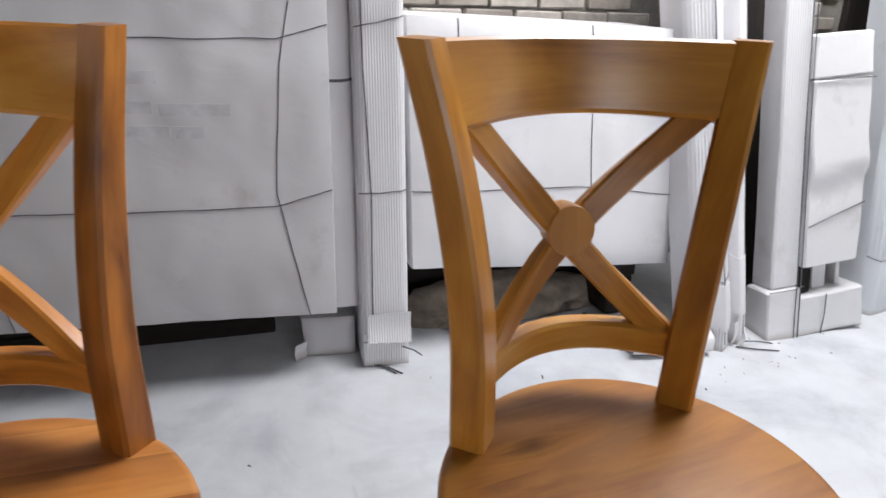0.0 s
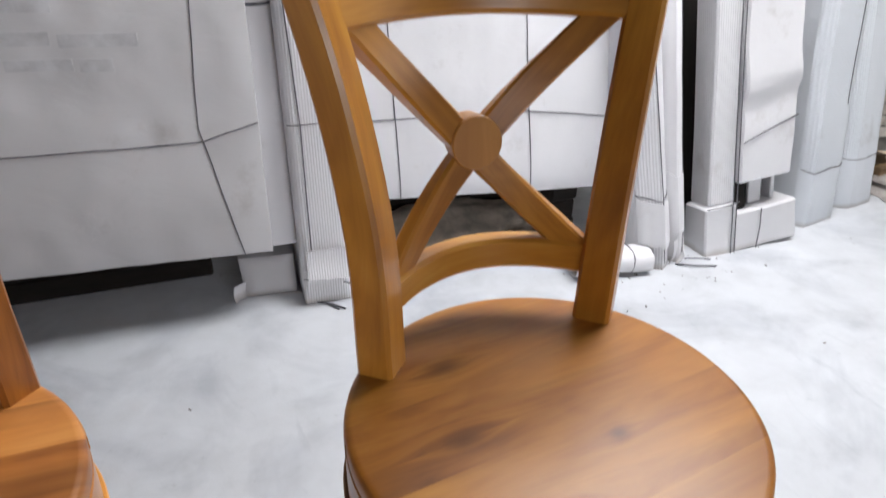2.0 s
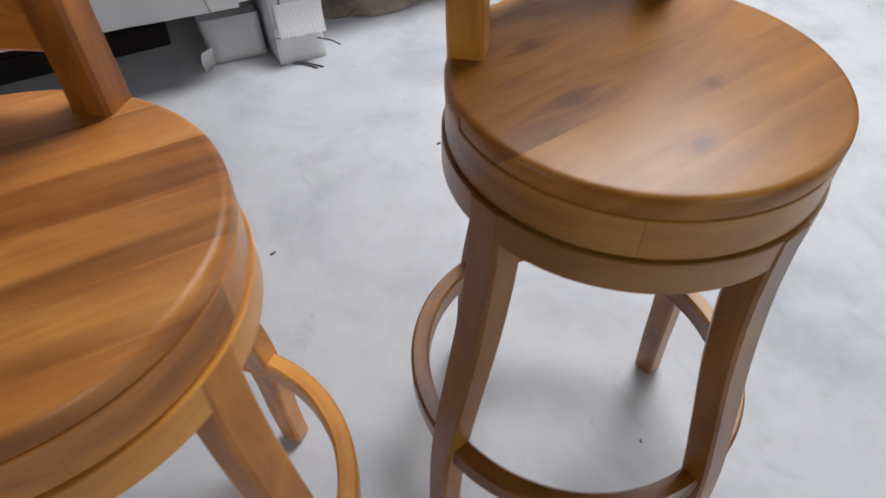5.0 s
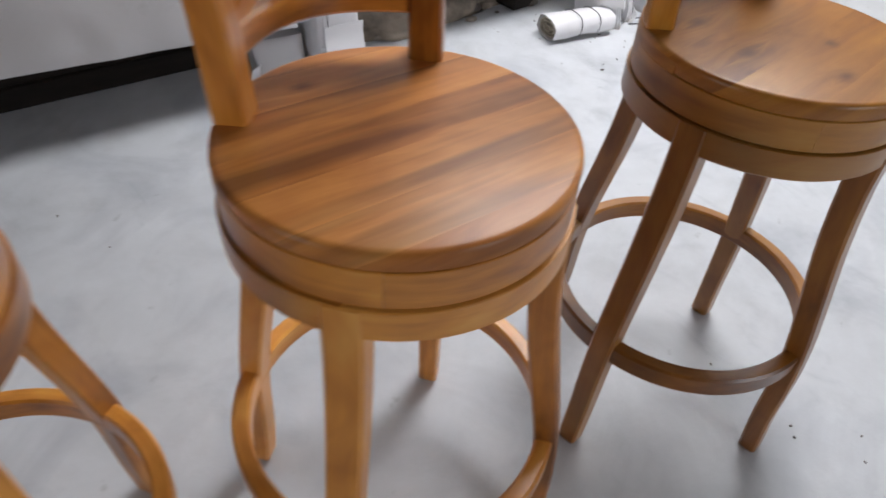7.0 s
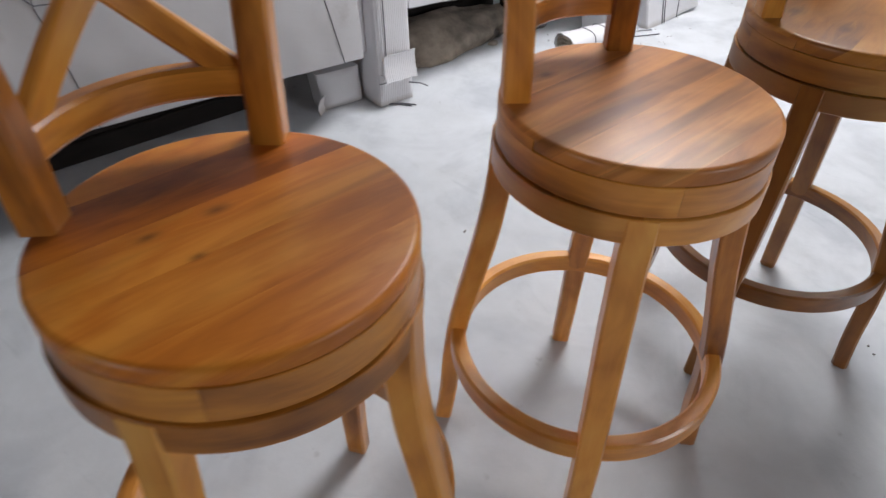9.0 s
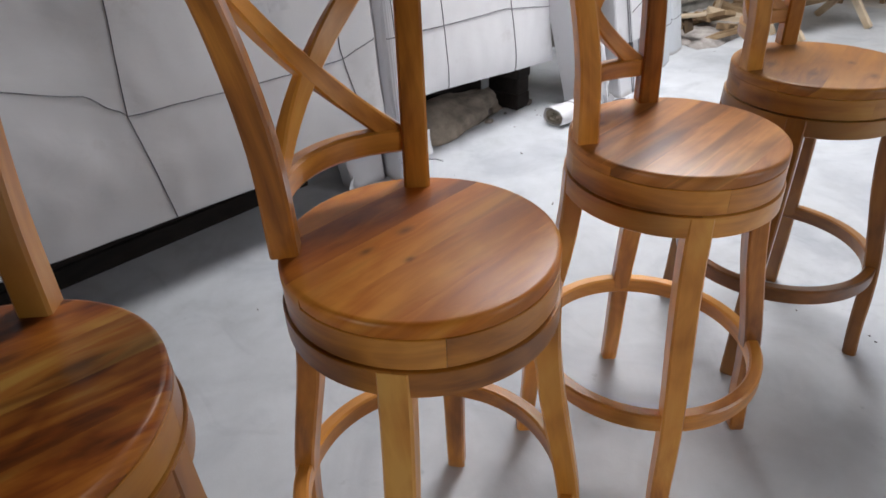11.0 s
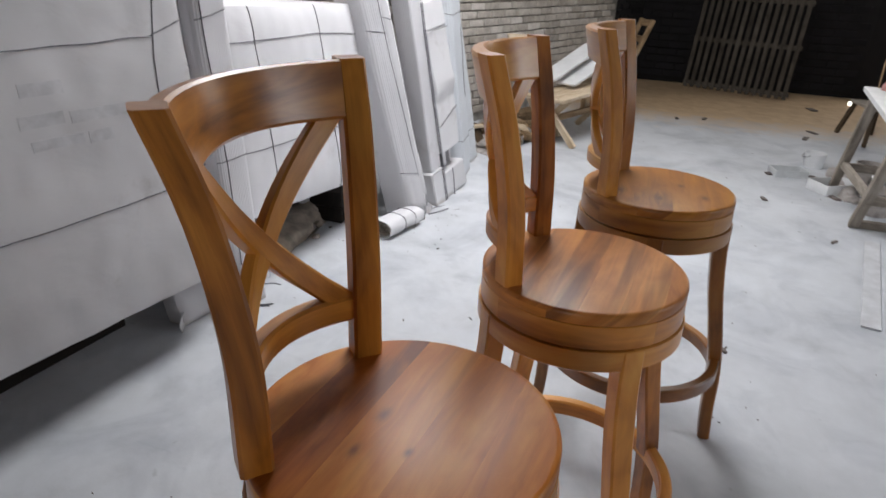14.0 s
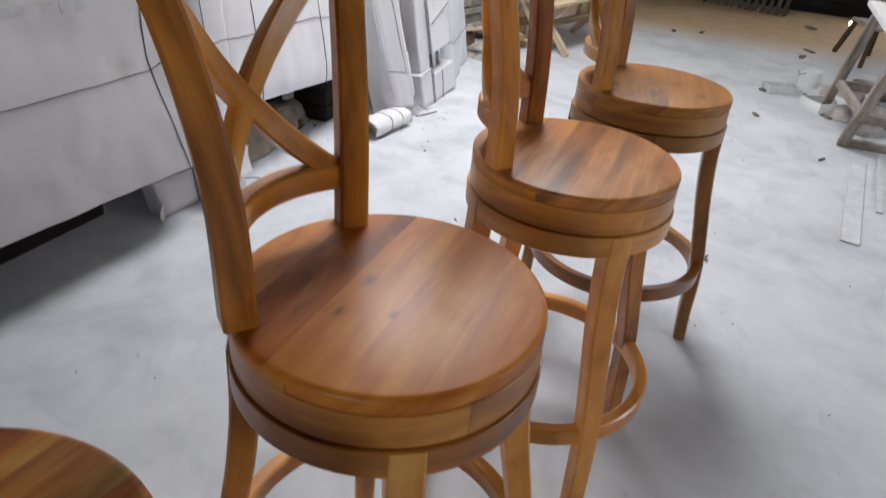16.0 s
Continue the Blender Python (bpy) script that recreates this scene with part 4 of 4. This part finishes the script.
# ---------------------------------------------------------------- bench and boards by the brick wall
def trestle_bench():
    top = thing("trestle_bench", Matrix.Identity(4), "low pale wooden bench on crossed legs", "bench")
    a, b = Vector((3.30, 0.95, 0.36)), Vector((4.22, 0.52, 0.42))
    d = (b - a).normalized()
    side = Vector((-d.y, d.x, 0)).normalized()
    for k in (-1, 0, 1):
        part("seat_board", beam("seat_board", a + side * 0.115 * k, b + side * 0.115 * k, 0.105, 0.028), "pale_wood", top)
    for f in (0.14, 0.82):
        c = a.lerp(b, f)
        for q in (-1, 1):
            foot = c + side * 0.24 * q + d * 0.03 * q
            foot.z = 0.006
            head = c - side * 0.12 * q + d * 0.03 * q
            head.z = c.z - 0.014
            part("leg", beam("leg", foot, head, 0.05, 0.03, up=d), "pale_wood", top)
    part("stretcher", beam("stretcher", a.lerp(b, 0.14) - Vector((0, 0, 0.18)), a.lerp(b, 0.82) - Vector((0, 0, 0.2)), 0.03, 0.05), "old_wood", top)
    return top


trestle_bench()


def far_chair():
    """A plain chair seen from its side, its back raked away from the bench."""
    top = thing("side_chair", Matrix.Identity(4), "plain brown wooden chair with a raked slatted back", "chair")
    ax, ay = Vector((0.082, -0.140, 0)), Vector((0.095, 0.056, 0))
    c = Vector((4.90, 0.665, 0))
    part("seat", beam("seat", c - ax + Vector((0, 0, 0.40)), c + ax + Vector((0, 0, 0.40)), 0.40, 0.035), "old_wood", top)
    for q in (-1, 1):
        part("leg", beam("leg", c - ax + ay * q + Vector((0, 0, 0.002)), c - ax + ay * q + Vector((0, 0, 0.39)), 0.04, 0.04), "old_wood", top)
        part("leg", beam("leg", c + ax + ay * q + Vector((0, 0, 0.002)), c + ax + ay * q + Vector((0, 0, 0.39)), 0.04, 0.04), "old_wood", top)
        part("back_post", beam("back_post", c + ax * 0.9 + ay * q + Vector((0, 0, 0.41)), c + ax * 2.1 + ay * q + Vector((0, 0, 0.88)), 0.04, 0.035), "old_wood", top)
    for f in (0.62, 0.93):
        m = c + ax * lerp(0.9, 2.1, f) + Vector((0, 0, lerp(0.41, 0.88, f)))
        part("back_slat", beam("back_slat", m - ay, m + ay, 0.02, 0.06), "old_wood", top)
    for z in (0.12,):
        part("stretcher", beam("stretcher", c - ax + ay * -1 + Vector((0, 0, z)), c + ax + ay * -1 + Vector((0, 0, z)), 0.025, 0.03), "old_wood", top)
    return top


far_chair()


def folded_seat():
    """A stripped folding seat: a pale panel on crossed legs."""
    top = thing("folding_seat", Matrix.Identity(4), "unfinished folding seat with a pale plywood panel", "folding seat")
    tl, tr, bl, br = Vector((3.51, 1.35, 0.79)), Vector((3.68, 1.08, 0.81)), Vector((3.43, 1.26, 0.60)), Vector((3.58, 1.02, 0.57))
    part("panel", beam("panel", (tl + bl) / 2, (tr + br) / 2, 0.02, 0.24, up=(tl - bl).normalized()), "pale_wood", top)
    part("leg", beam("leg", (3.416, 0.903, 0.004), (3.46, 1.30, 0.66), 0.045, 0.03), "pale_wood", top)
    part("leg", beam("leg", (3.62, 0.86, 0.004), (3.70, 1.16, 0.62), 0.045, 0.03), "pale_wood", top)
    part("leg", beam("leg", (3.44, 1.36, 0.004), (3.40, 1.20, 0.72), 0.045, 0.03), "pale_wood", top)
    part("rail", beam("rail", (3.40, 0.98, 0.12), (3.62, 0.92, 0.12), 0.03, 0.04), "pale_wood", top)
    return top


folded_seat()
for a, b, w in (((3.62, 1.02, 0.46), (4.22, 0.70, 0.72), 0.19), ((3.66, 0.86, 0.43), (4.28, 0.56, 0.66), 0.19)):
    ob = part("loose_board", beam("loose_board", a, b, w, 0.02), "board_white", None)
    tagged(ob, "white-primed board lying slanted over the bench", "board", "white boards")
for x, y, sx, sy, sz, r in ((3.22, 1.44, 0.50, 0.14, 0.09, -12), (3.80, 1.36, 0.5, 0.12, 0.08, -14), (3.55, 1.20, 0.42, 0.10, 0.06, 20), (4.25, 1.24, 0.6, 0.12, 0.09, -18)):
    ob = part("timber_offcut", box_mesh("timber_offcut", sx, sy, sz, 0.004), "old_wood", None, pose(x, y, 0, 0, 0, r))
    tagged(ob, "brown timber offcut heaped by the brick wall", "timber", "timber offcuts")


for k in range(16):
    sx, sy, sz = random.uniform(0.12, 0.34), random.uniform(0.05, 0.12), random.uniform(0.02, 0.05)
    x = random.uniform(2.98, 3.75)
    y = 1.62 - 0.32 * (x - 2.98) - random.uniform(0.10, 0.48)
    ob = part("wood_scrap", box_mesh("wood_scrap", sx, sy, sz, 0.004), random.choice(("old_wood", "dark_wood", "pale_wood", "old_wood")), None,
              pose(x, y, 0.02 + random.uniform(0.0, 0.10), random.uniform(-18, 18), random.uniform(-22, 22), random.uniform(0, 180)))
    tagged(ob, "rough wood scrap in the heap by the brick wall", "wood scrap", "wood scraps in the heap")


# ---------------------------------------------------------------- slatted rack at the dark end
def rack():
    top = thing("slatted_rack", pose(6.84, -0.62, 0.01, 0, 0, -108.6), "large slatted wooden rack leaning on the dark wall", "rack")
    lean = pose(0, 0, 0, -13)
    for i in range(15):
        part("slat", box_mesh("slat", 0.045, 0.02, 1.14, along="z"), "grey_wood", top, lean @ pose(-0.57 + 0.0815 * i, 0, 0))
    for z in (0.03, 0.55, 1.04):
        part("crossbar", box_mesh("crossbar", 1.22, 0.03, 0.05), "grey_wood", top, lean @ pose(0, 0.026, z))
    return top


rack()


# ---------------------------------------------------------------- work tables and clutter
def work_table(dx, dy, label):
    top = thing("work_table", pose(dx, dy, 0), label, "table", "trestle work tables")
    y0, y1 = -1.03, -1.65
    part("tabletop", beam("tabletop", (1.735, -1.262, 0.705), (2.835, -1.372, 0.705), y0 - y1, 0.03), "board_white", top)
    for y in (y0 - 0.03, y1 + 0.05):
        for x in (1.80, 2.52):
            part("leg", beam("leg", (x + 0.54, y - 0.03, 0.003), (x + 0.02, y, 0.69), 0.05, 0.045), "weathered", top)
    for x in (1.80, 2.52):
        part("floor_rail", beam("floor_rail", (x + 0.54, y0 - 0.04, 0.022), (x + 0.54, y1, 0.022), 0.05, 0.04), "weathered", top)
        part("mid_rail", beam("mid_rail", (x + 0.38, y0 - 0.03, 0.21), (x + 0.38, y1, 0.21), 0.03, 0.05), "weathered", top)
    part("stretcher", beam("stretcher", (2.16, y0 - 0.05, 0.23), (2.90, y0 - 0.05, 0.23), 0.03, 0.05), "weathered", top)
    return top


work_table(0, 0, "pale work table on slanting trestle legs")


def low_stand():
    top = thing("low_stand", pose(4.86, -1.66, 0, 0, 0, 12), "low wooden stand on splayed dark legs", "stand")
    part("top_board", box_mesh("top_board", 0.46, 0.26, 0.025), "weathered", top, pose(0, 0, 0.295))
    for sx in (-1, 1):
        for sy in (-1, 1):
            part("leg", beam("leg", (sx * 0.28, sy * 0.15, 0.003), (sx * 0.19, sy * 0.10, 0.295), 0.035, 0.035), "dark_wood", top)
    return top


low_stand()


def lump(name, x, y, z, sx, sy, sz, mat, label, category, seed, group="", fine=4):
    """A crumpled soft heap."""
    bm = bmesh.new()
    bmesh.ops.create_icosphere(bm, subdivisions=fine, radius=1.0)
    for v in bm.verts:
        d = v.co.normalized()
        r = 1 + 0.28 * noise.noise(d * 1.6 + Vector((seed, 0, 0))) + 0.14 * noise.noise(d * 4.5 + Vector((0, seed, 0)))
        v.co = Vector((d.x * sx * r, d.y * sy * r, max(-0.02, d.z * r) * sz))
    low = min(v.co.z for v in bm.verts)
    for v in bm.verts:
        v.co.z -= low
    me = bpy.data.meshes.new(name)
    bm.to_mesh(me)
    bm.free()
    if fine > 2:
        me.shade_smooth()
    ob = part(name, me, mat, None, pose(x, y, z))
    return tagged(ob, label, category, group)


def pail(x, y, z, r, h, mat, label, lid=False):
    prof = [(0.001, 0.0), (r * 0.86, 0.0), (r * 0.88, 0.006), (r * 0.99, h - 0.012), (r * 1.04, h - 0.010), (r * 1.04, h), (r * 0.96, h), (r * 0.84, 0.012), (0.001, 0.012)]
    top = thing("pail", pose(x, y, z), label, "pail", "paint pails and tins")
    body = part("body", revolve("body", prof, 28), mat, top)
    pts = [(r * 1.03 * math.cos(a), r * 0.5 * math.sin(a) + r * 0.6, h * 0.95 - 0.3 * h * math.sin(a)) for a in [math.pi * i / 12 for i in range(13)]]
    part("handle", tube("handle", pts, 0.0025), "black_metal", body)
    return top


pail(3.66, -1.06, 0, 0.075, 0.11, "board_white", "small white paint pail on the floor")
pail(2.66, -1.26, 0, 0.10, 0.15, "rag", "grey pail under the work table")
pail(2.92, -1.36, 0, 0.09, 0.16, "tin", "dented tin pail under the work table")
pail(3.16, -1.30, 0, 0.08, 0.19, "rag", "dusty grey pail beside the table leg")
lump("crumpled_rag", 3.32, -1.22, 0, 0.16, 0.12, 0.14, "rag", "crumpled grey rag heap under the table", "rags", 2.0, "rags")
lump("crumpled_rag", 2.95, -1.20, 0, 0.13, 0.09, 0.06, "rag", "flat dusty rag on the floor by the table", "rags", 3.7, "rags")
lump("dark_sack", 3.05, -1.48, 0, 0.26, 0.14, 0.33, "debris", "dark sack slumped under the table", "sack", 5.2)
lump("crumpled_rag", 2.74, -1.20, 0.721, 0.10, 0.075, 0.06, "pink_rag", "reddish rag heap on the work table", "rags", 6.1, "rags")


def tray(x, y, w, d, h, turn, mat, label):
    """A shallow open tray."""
    top = thing("tray", pose(x, y, 0, 0, 0, turn), label, "tray", "trays on the floor")
    part("base", box_mesh("base", w, d, 0.006), mat, top, pose(0, 0, 0.001))
    for sx in (-1, 1):
        part("end", box_mesh("end", 0.006, d, h), mat, top, pose(sx * (w / 2 - 0.003), 0, 0.0072))
        part("side", box_mesh("side", w - 0.0125, 0.006, h), mat, top, pose(0, sx * (d / 2 - 0.003), 0.0072))
    return top


tray(3.32, -0.85, 0.23, 0.15, 0.045, -76, "tray", "pale plastic tray on the floor")
tray(3.04, -1.10, 0.28, 0.19, 0.065, -58, "board_white", "low white tray by the table")


def bottle(x, y, z, r, h, mat, label):
    prof = [(0.001, 0), (r, 0), (r, h * 0.62), (r * 0.8, h * 0.72), (r * 0.35, h * 0.80), (r * 0.35, h), (0.001, h)]
    ob = part("bottle", revolve("bottle", prof, 20), mat, None, pose(x, y, z))
    return tagged(ob, label, "bottle", "things on the work table")


bottle(2.40, -1.36, 0.7215, 0.035, 0.16, "tin", "small metal bottle on the work table")
bottle(2.66, -1.34, 0.7215, 0.03, 0.12, "black_metal", "small dark bottle on the work table")
for a, b in (((2.80, -1.125, 0.722), (2.83, -1.150, 1.00)), ((2.77, -1.19, 0.74), (2.72, -1.155, 1.08)), ((2.70, -1.22, 0.74), (2.78, -1.33, 1.02))):
    base = Vector(a)
    ob = part("thin_rod", tube("thin_rod", [Vector((0, 0, 0)), (Vector(b) - base) * 0.5 + Vector((0.01, 0.01, 0)), Vector(b) - base], 0.005), "old_wood", None, Matrix.Translation(base))
    tagged(ob, "thin rod sticking up out of the rag heap", "rod", "things on the work table")



def work_bulb(x, y, z):
    """A bare bulb lying lit on the floor at the dark end."""
    top = thing("light_bulb", pose(x, y, z), "small bare lit bulb lying at the dark end", "bulb")
    part("globe", revolve("globe", [(0.001, 0.0), (0.014, 0.002), (0.024, 0.013), (0.027, 0.026), (0.021, 0.040), (0.011, 0.051), (0.001, 0.0525)], 20), "glow", top)
    part("socket", revolve("socket", [(0.001, 0.0515), (0.012, 0.0515), (0.012, 0.08), (0.001, 0.08)], 16), "black_metal", top)
    return top


work_bulb(6.72, -1.86, 0.003)


def far_bench():
    """A long plank on two legs, half lost in the dark end."""
    top = thing("plank_bench", pose(5.2, -2.02, 0), "pale plank on dark legs in the unlit end", "bench")
    part("plank", box_mesh("plank", 0.20, 1.3, 0.03, along="y"), "weathered", top, pose(0, -0.65, 0.61))
    for y in (-0.25, -1.1):
        part("leg", box_mesh("leg", 0.16, 0.04, 0.609, along="z"), "dark_wood", top, pose(0, y, 0.001))
    return top


far_bench()
ob = part("flat_tool", box_mesh("flat_tool", 0.10, 0.035, 0.012, 0.004), "black_metal", None, pose(2.20, -1.075, 0.7205, 0, 0, -20))
tagged(ob, "small dark flat tool lying on the work table", "tool", "things on the work table")


# strips and crumbs on the floor
for a, b, w in (((2.09, -1.14), (1.00, -0.915), 0.075), ((2.20, -1.27), (1.40, -1.105), 0.03)):
    ob = part("floor_strip", beam("floor_strip", (*a, 0.006), (*b, 0.006), w, 0.008, 0.002), "concrete_pale", None)
    tagged(ob, "thin pale strip lying on the concrete floor", "strip", "strips on the floor")


def crumb(x, y, sx, sy, sz, turn, mat="debris"):
    me = box_mesh("wood_crumb", sx, sy, sz, 0.002)
    for v in me.vertices:
        v.co.x += 0.25 * sx * noise.noise(v.co * 60 + Vector((x * 9, y * 7, 0)))
        v.co.y += 0.3 * sy * noise.noise(v.co * 60 + Vector((y * 5, x * 3, 2)))
    ob = part("wood_crumb", me, mat, None, pose(x, y, 0, 0, 0, turn))
    return tagged(ob, "small dark scrap lying on the concrete floor", "scrap", "scraps on the floor")


for x, y, sx, sy, r in ((2.636, -0.64, 0.05, 0.025, 20), (2.005, -0.942, 0.05, 0.014, -40), (4.94, -0.045, 0.07, 0.03, 10), (5.06, -0.30, 0.07, 0.03, -20),
                        (4.94, -1.23, 0.10, 0.03, 30), (4.65, -1.14, 0.11, 0.04, -15), (4.08, -1.09, 0.14, 0.04, 5), (3.32, -1.02, 0.09, 0.05, 40),
                        (3.28, -0.726, 0.05, 0.04, 15), (0.649, 1.235, 0.018, 0.006, 60), (2.89, -1.07, 0.14, 0.03, 25), (0.57, -0.335, 0.035, 0.012, 35),
                        (0.60, -0.345, 0.022, 0.008, -25), (0.42, 0.62, 0.02, 0.005, 50), (0.30, 0.86, 0.014, 0.006, 10), (1.02, 0.98, 0.02, 0.006, -30),
                        (6.2, -1.4, 0.16, 0.08, 10), (-0.25, 0.72, 0.012, 0.005, 20)):
    crumb(x, y, sx, sy, 0.012 if sx > 0.03 else 0.005, r)


def litter():
    """Fine litter strewn about the floor by the packs."""
    bm = bmesh.new()
    for i in range(110):
        x, y = random.uniform(-0.9, 4.5), random.uniform(-1.2, 1.35)
        if random.random() < 0.5:
            x, y = random.uniform(0.9, 1.9), random.uniform(1.0, 1.5)
        sz = random.uniform(0.0015, 0.0045)
        m = pose(x, y, 0.0012, 0, 0, random.uniform(0, 180)) @ Matrix.Diagonal((sz * random.uniform(1, 3), sz, 0.002, 1))
        bmesh.ops.create_cube(bm, size=1.0, matrix=m)
    me = bpy.data.meshes.new("floor_litter")
    bm.to_mesh(me)
    bm.free()
    ob = part("floor_litter", me, "debris", None)
    return tagged(ob, "fine dark litter strewn on the concrete floor", "litter", kind="stuff")


litter()
lump("dirt_mound", 0.76, 1.78, 0, 0.50, 0.17, 0.12, "dust", "bank of brown dirt under the wrapped pack", "dirt", 8.8)
for k in range(16):
    sz = random.uniform(0.008, 0.022) if k > 4 else random.uniform(0.022, 0.036)
    lump("rubble_piece", random.uniform(0.34, 1.28), random.uniform(1.58, 1.78), 0.004, sz * 1.5, sz, sz * 0.8, random.choice(("rubble", "dust", "debris")),
         "broken bit of rubble in the dirt under the wrapped pack", "rubble", 50 + k * 1.7, "rubble under the pack", 2)
lump("shavings_mound", 3.45, 1.33, 0, 0.62, 0.28, 0.08, "rag", "low heap of dust and shavings by the brick wall", "dirt", 9.9)

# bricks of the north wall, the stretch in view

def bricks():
    """The courses in view on the north wall; an added black board stands before the gap between two stretches."""
    mats = box_mesh("brick", 0.203, 0.03, 0.056, 0.005)
    alike = [mats]
    for k in range(3):
        me = mats.copy()
        for v in me.vertices:
            v.co += Vector((noise.noise(v.co * 40 + Vector((k * 9.1, 0, 0))), 0, noise.noise(v.co * 40 + Vector((0, k * 7.7, 0))))) * 0.006
        alike.append(me)
    course = 0.066

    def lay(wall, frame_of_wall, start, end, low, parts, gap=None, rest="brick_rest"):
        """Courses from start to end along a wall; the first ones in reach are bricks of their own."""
        verts, faces, made = [], [], 0
        back = wall.matrix_basis.inverted()
        for row in range(1, 33):
            z = 0.02 + course * row
            for col in range(int((end - start) / 0.213)):
                x = start + 0.11 + 0.213 * col + (0.106 if row % 2 else 0) + random.uniform(-0.005, 0.005)
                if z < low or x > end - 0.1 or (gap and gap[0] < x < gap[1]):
                    continue
                m = frame_of_wall @ pose(x, -0.008 + random.uniform(-0.004, 0.004), z, 0, 0, random.uniform(-0.8, 0.8))
                me = random.choice(alike)
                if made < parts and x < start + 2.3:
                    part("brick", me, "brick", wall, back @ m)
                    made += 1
                else:
                    n0 = len(verts)
                    verts += [back @ (m @ v.co) for v in me.vertices]
                    faces += [tuple(n0 + i for i in poly.vertices) for poly in me.polygons]
        me = bpy.data.meshes.new("brickwork")
        me.from_pydata(verts, [], faces)
        me.update()
        tagged(part("brickwork", me, rest, wall), kind="stuff")

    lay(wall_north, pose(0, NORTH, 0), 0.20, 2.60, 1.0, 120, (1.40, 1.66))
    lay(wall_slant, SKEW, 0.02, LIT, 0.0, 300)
    lay(wall_unlit, SKEW, LIT, 4.88, 0.0, 0, rest="unlit_brick")


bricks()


def east_bricks():
    """Courses on the dark end wall, its shade put into their colour, too dim to pick apart."""
    bm = bmesh.new()
    for row in range(1, 24):
        for col in range(16):
            y = 1.9 - 0.242 * col - (0.121 if row % 2 else 0)
            m = pose(EAST - 0.008, y, 0.02 + 0.088 * row, 0, 0, 90) @ Matrix.Diagonal((0.222, 0.03 + random.uniform(-0.006, 0.006), 0.07, 1))
            bmesh.ops.create_cube(bm, size=1.0, matrix=m)
    me = bpy.data.meshes.new("brickwork")
    bm.to_mesh(me)
    bm.free()
    tagged(part("brickwork", me, "unlit_brick", wall_east, wall_east.matrix_basis.inverted()), kind="stuff")


east_bricks()
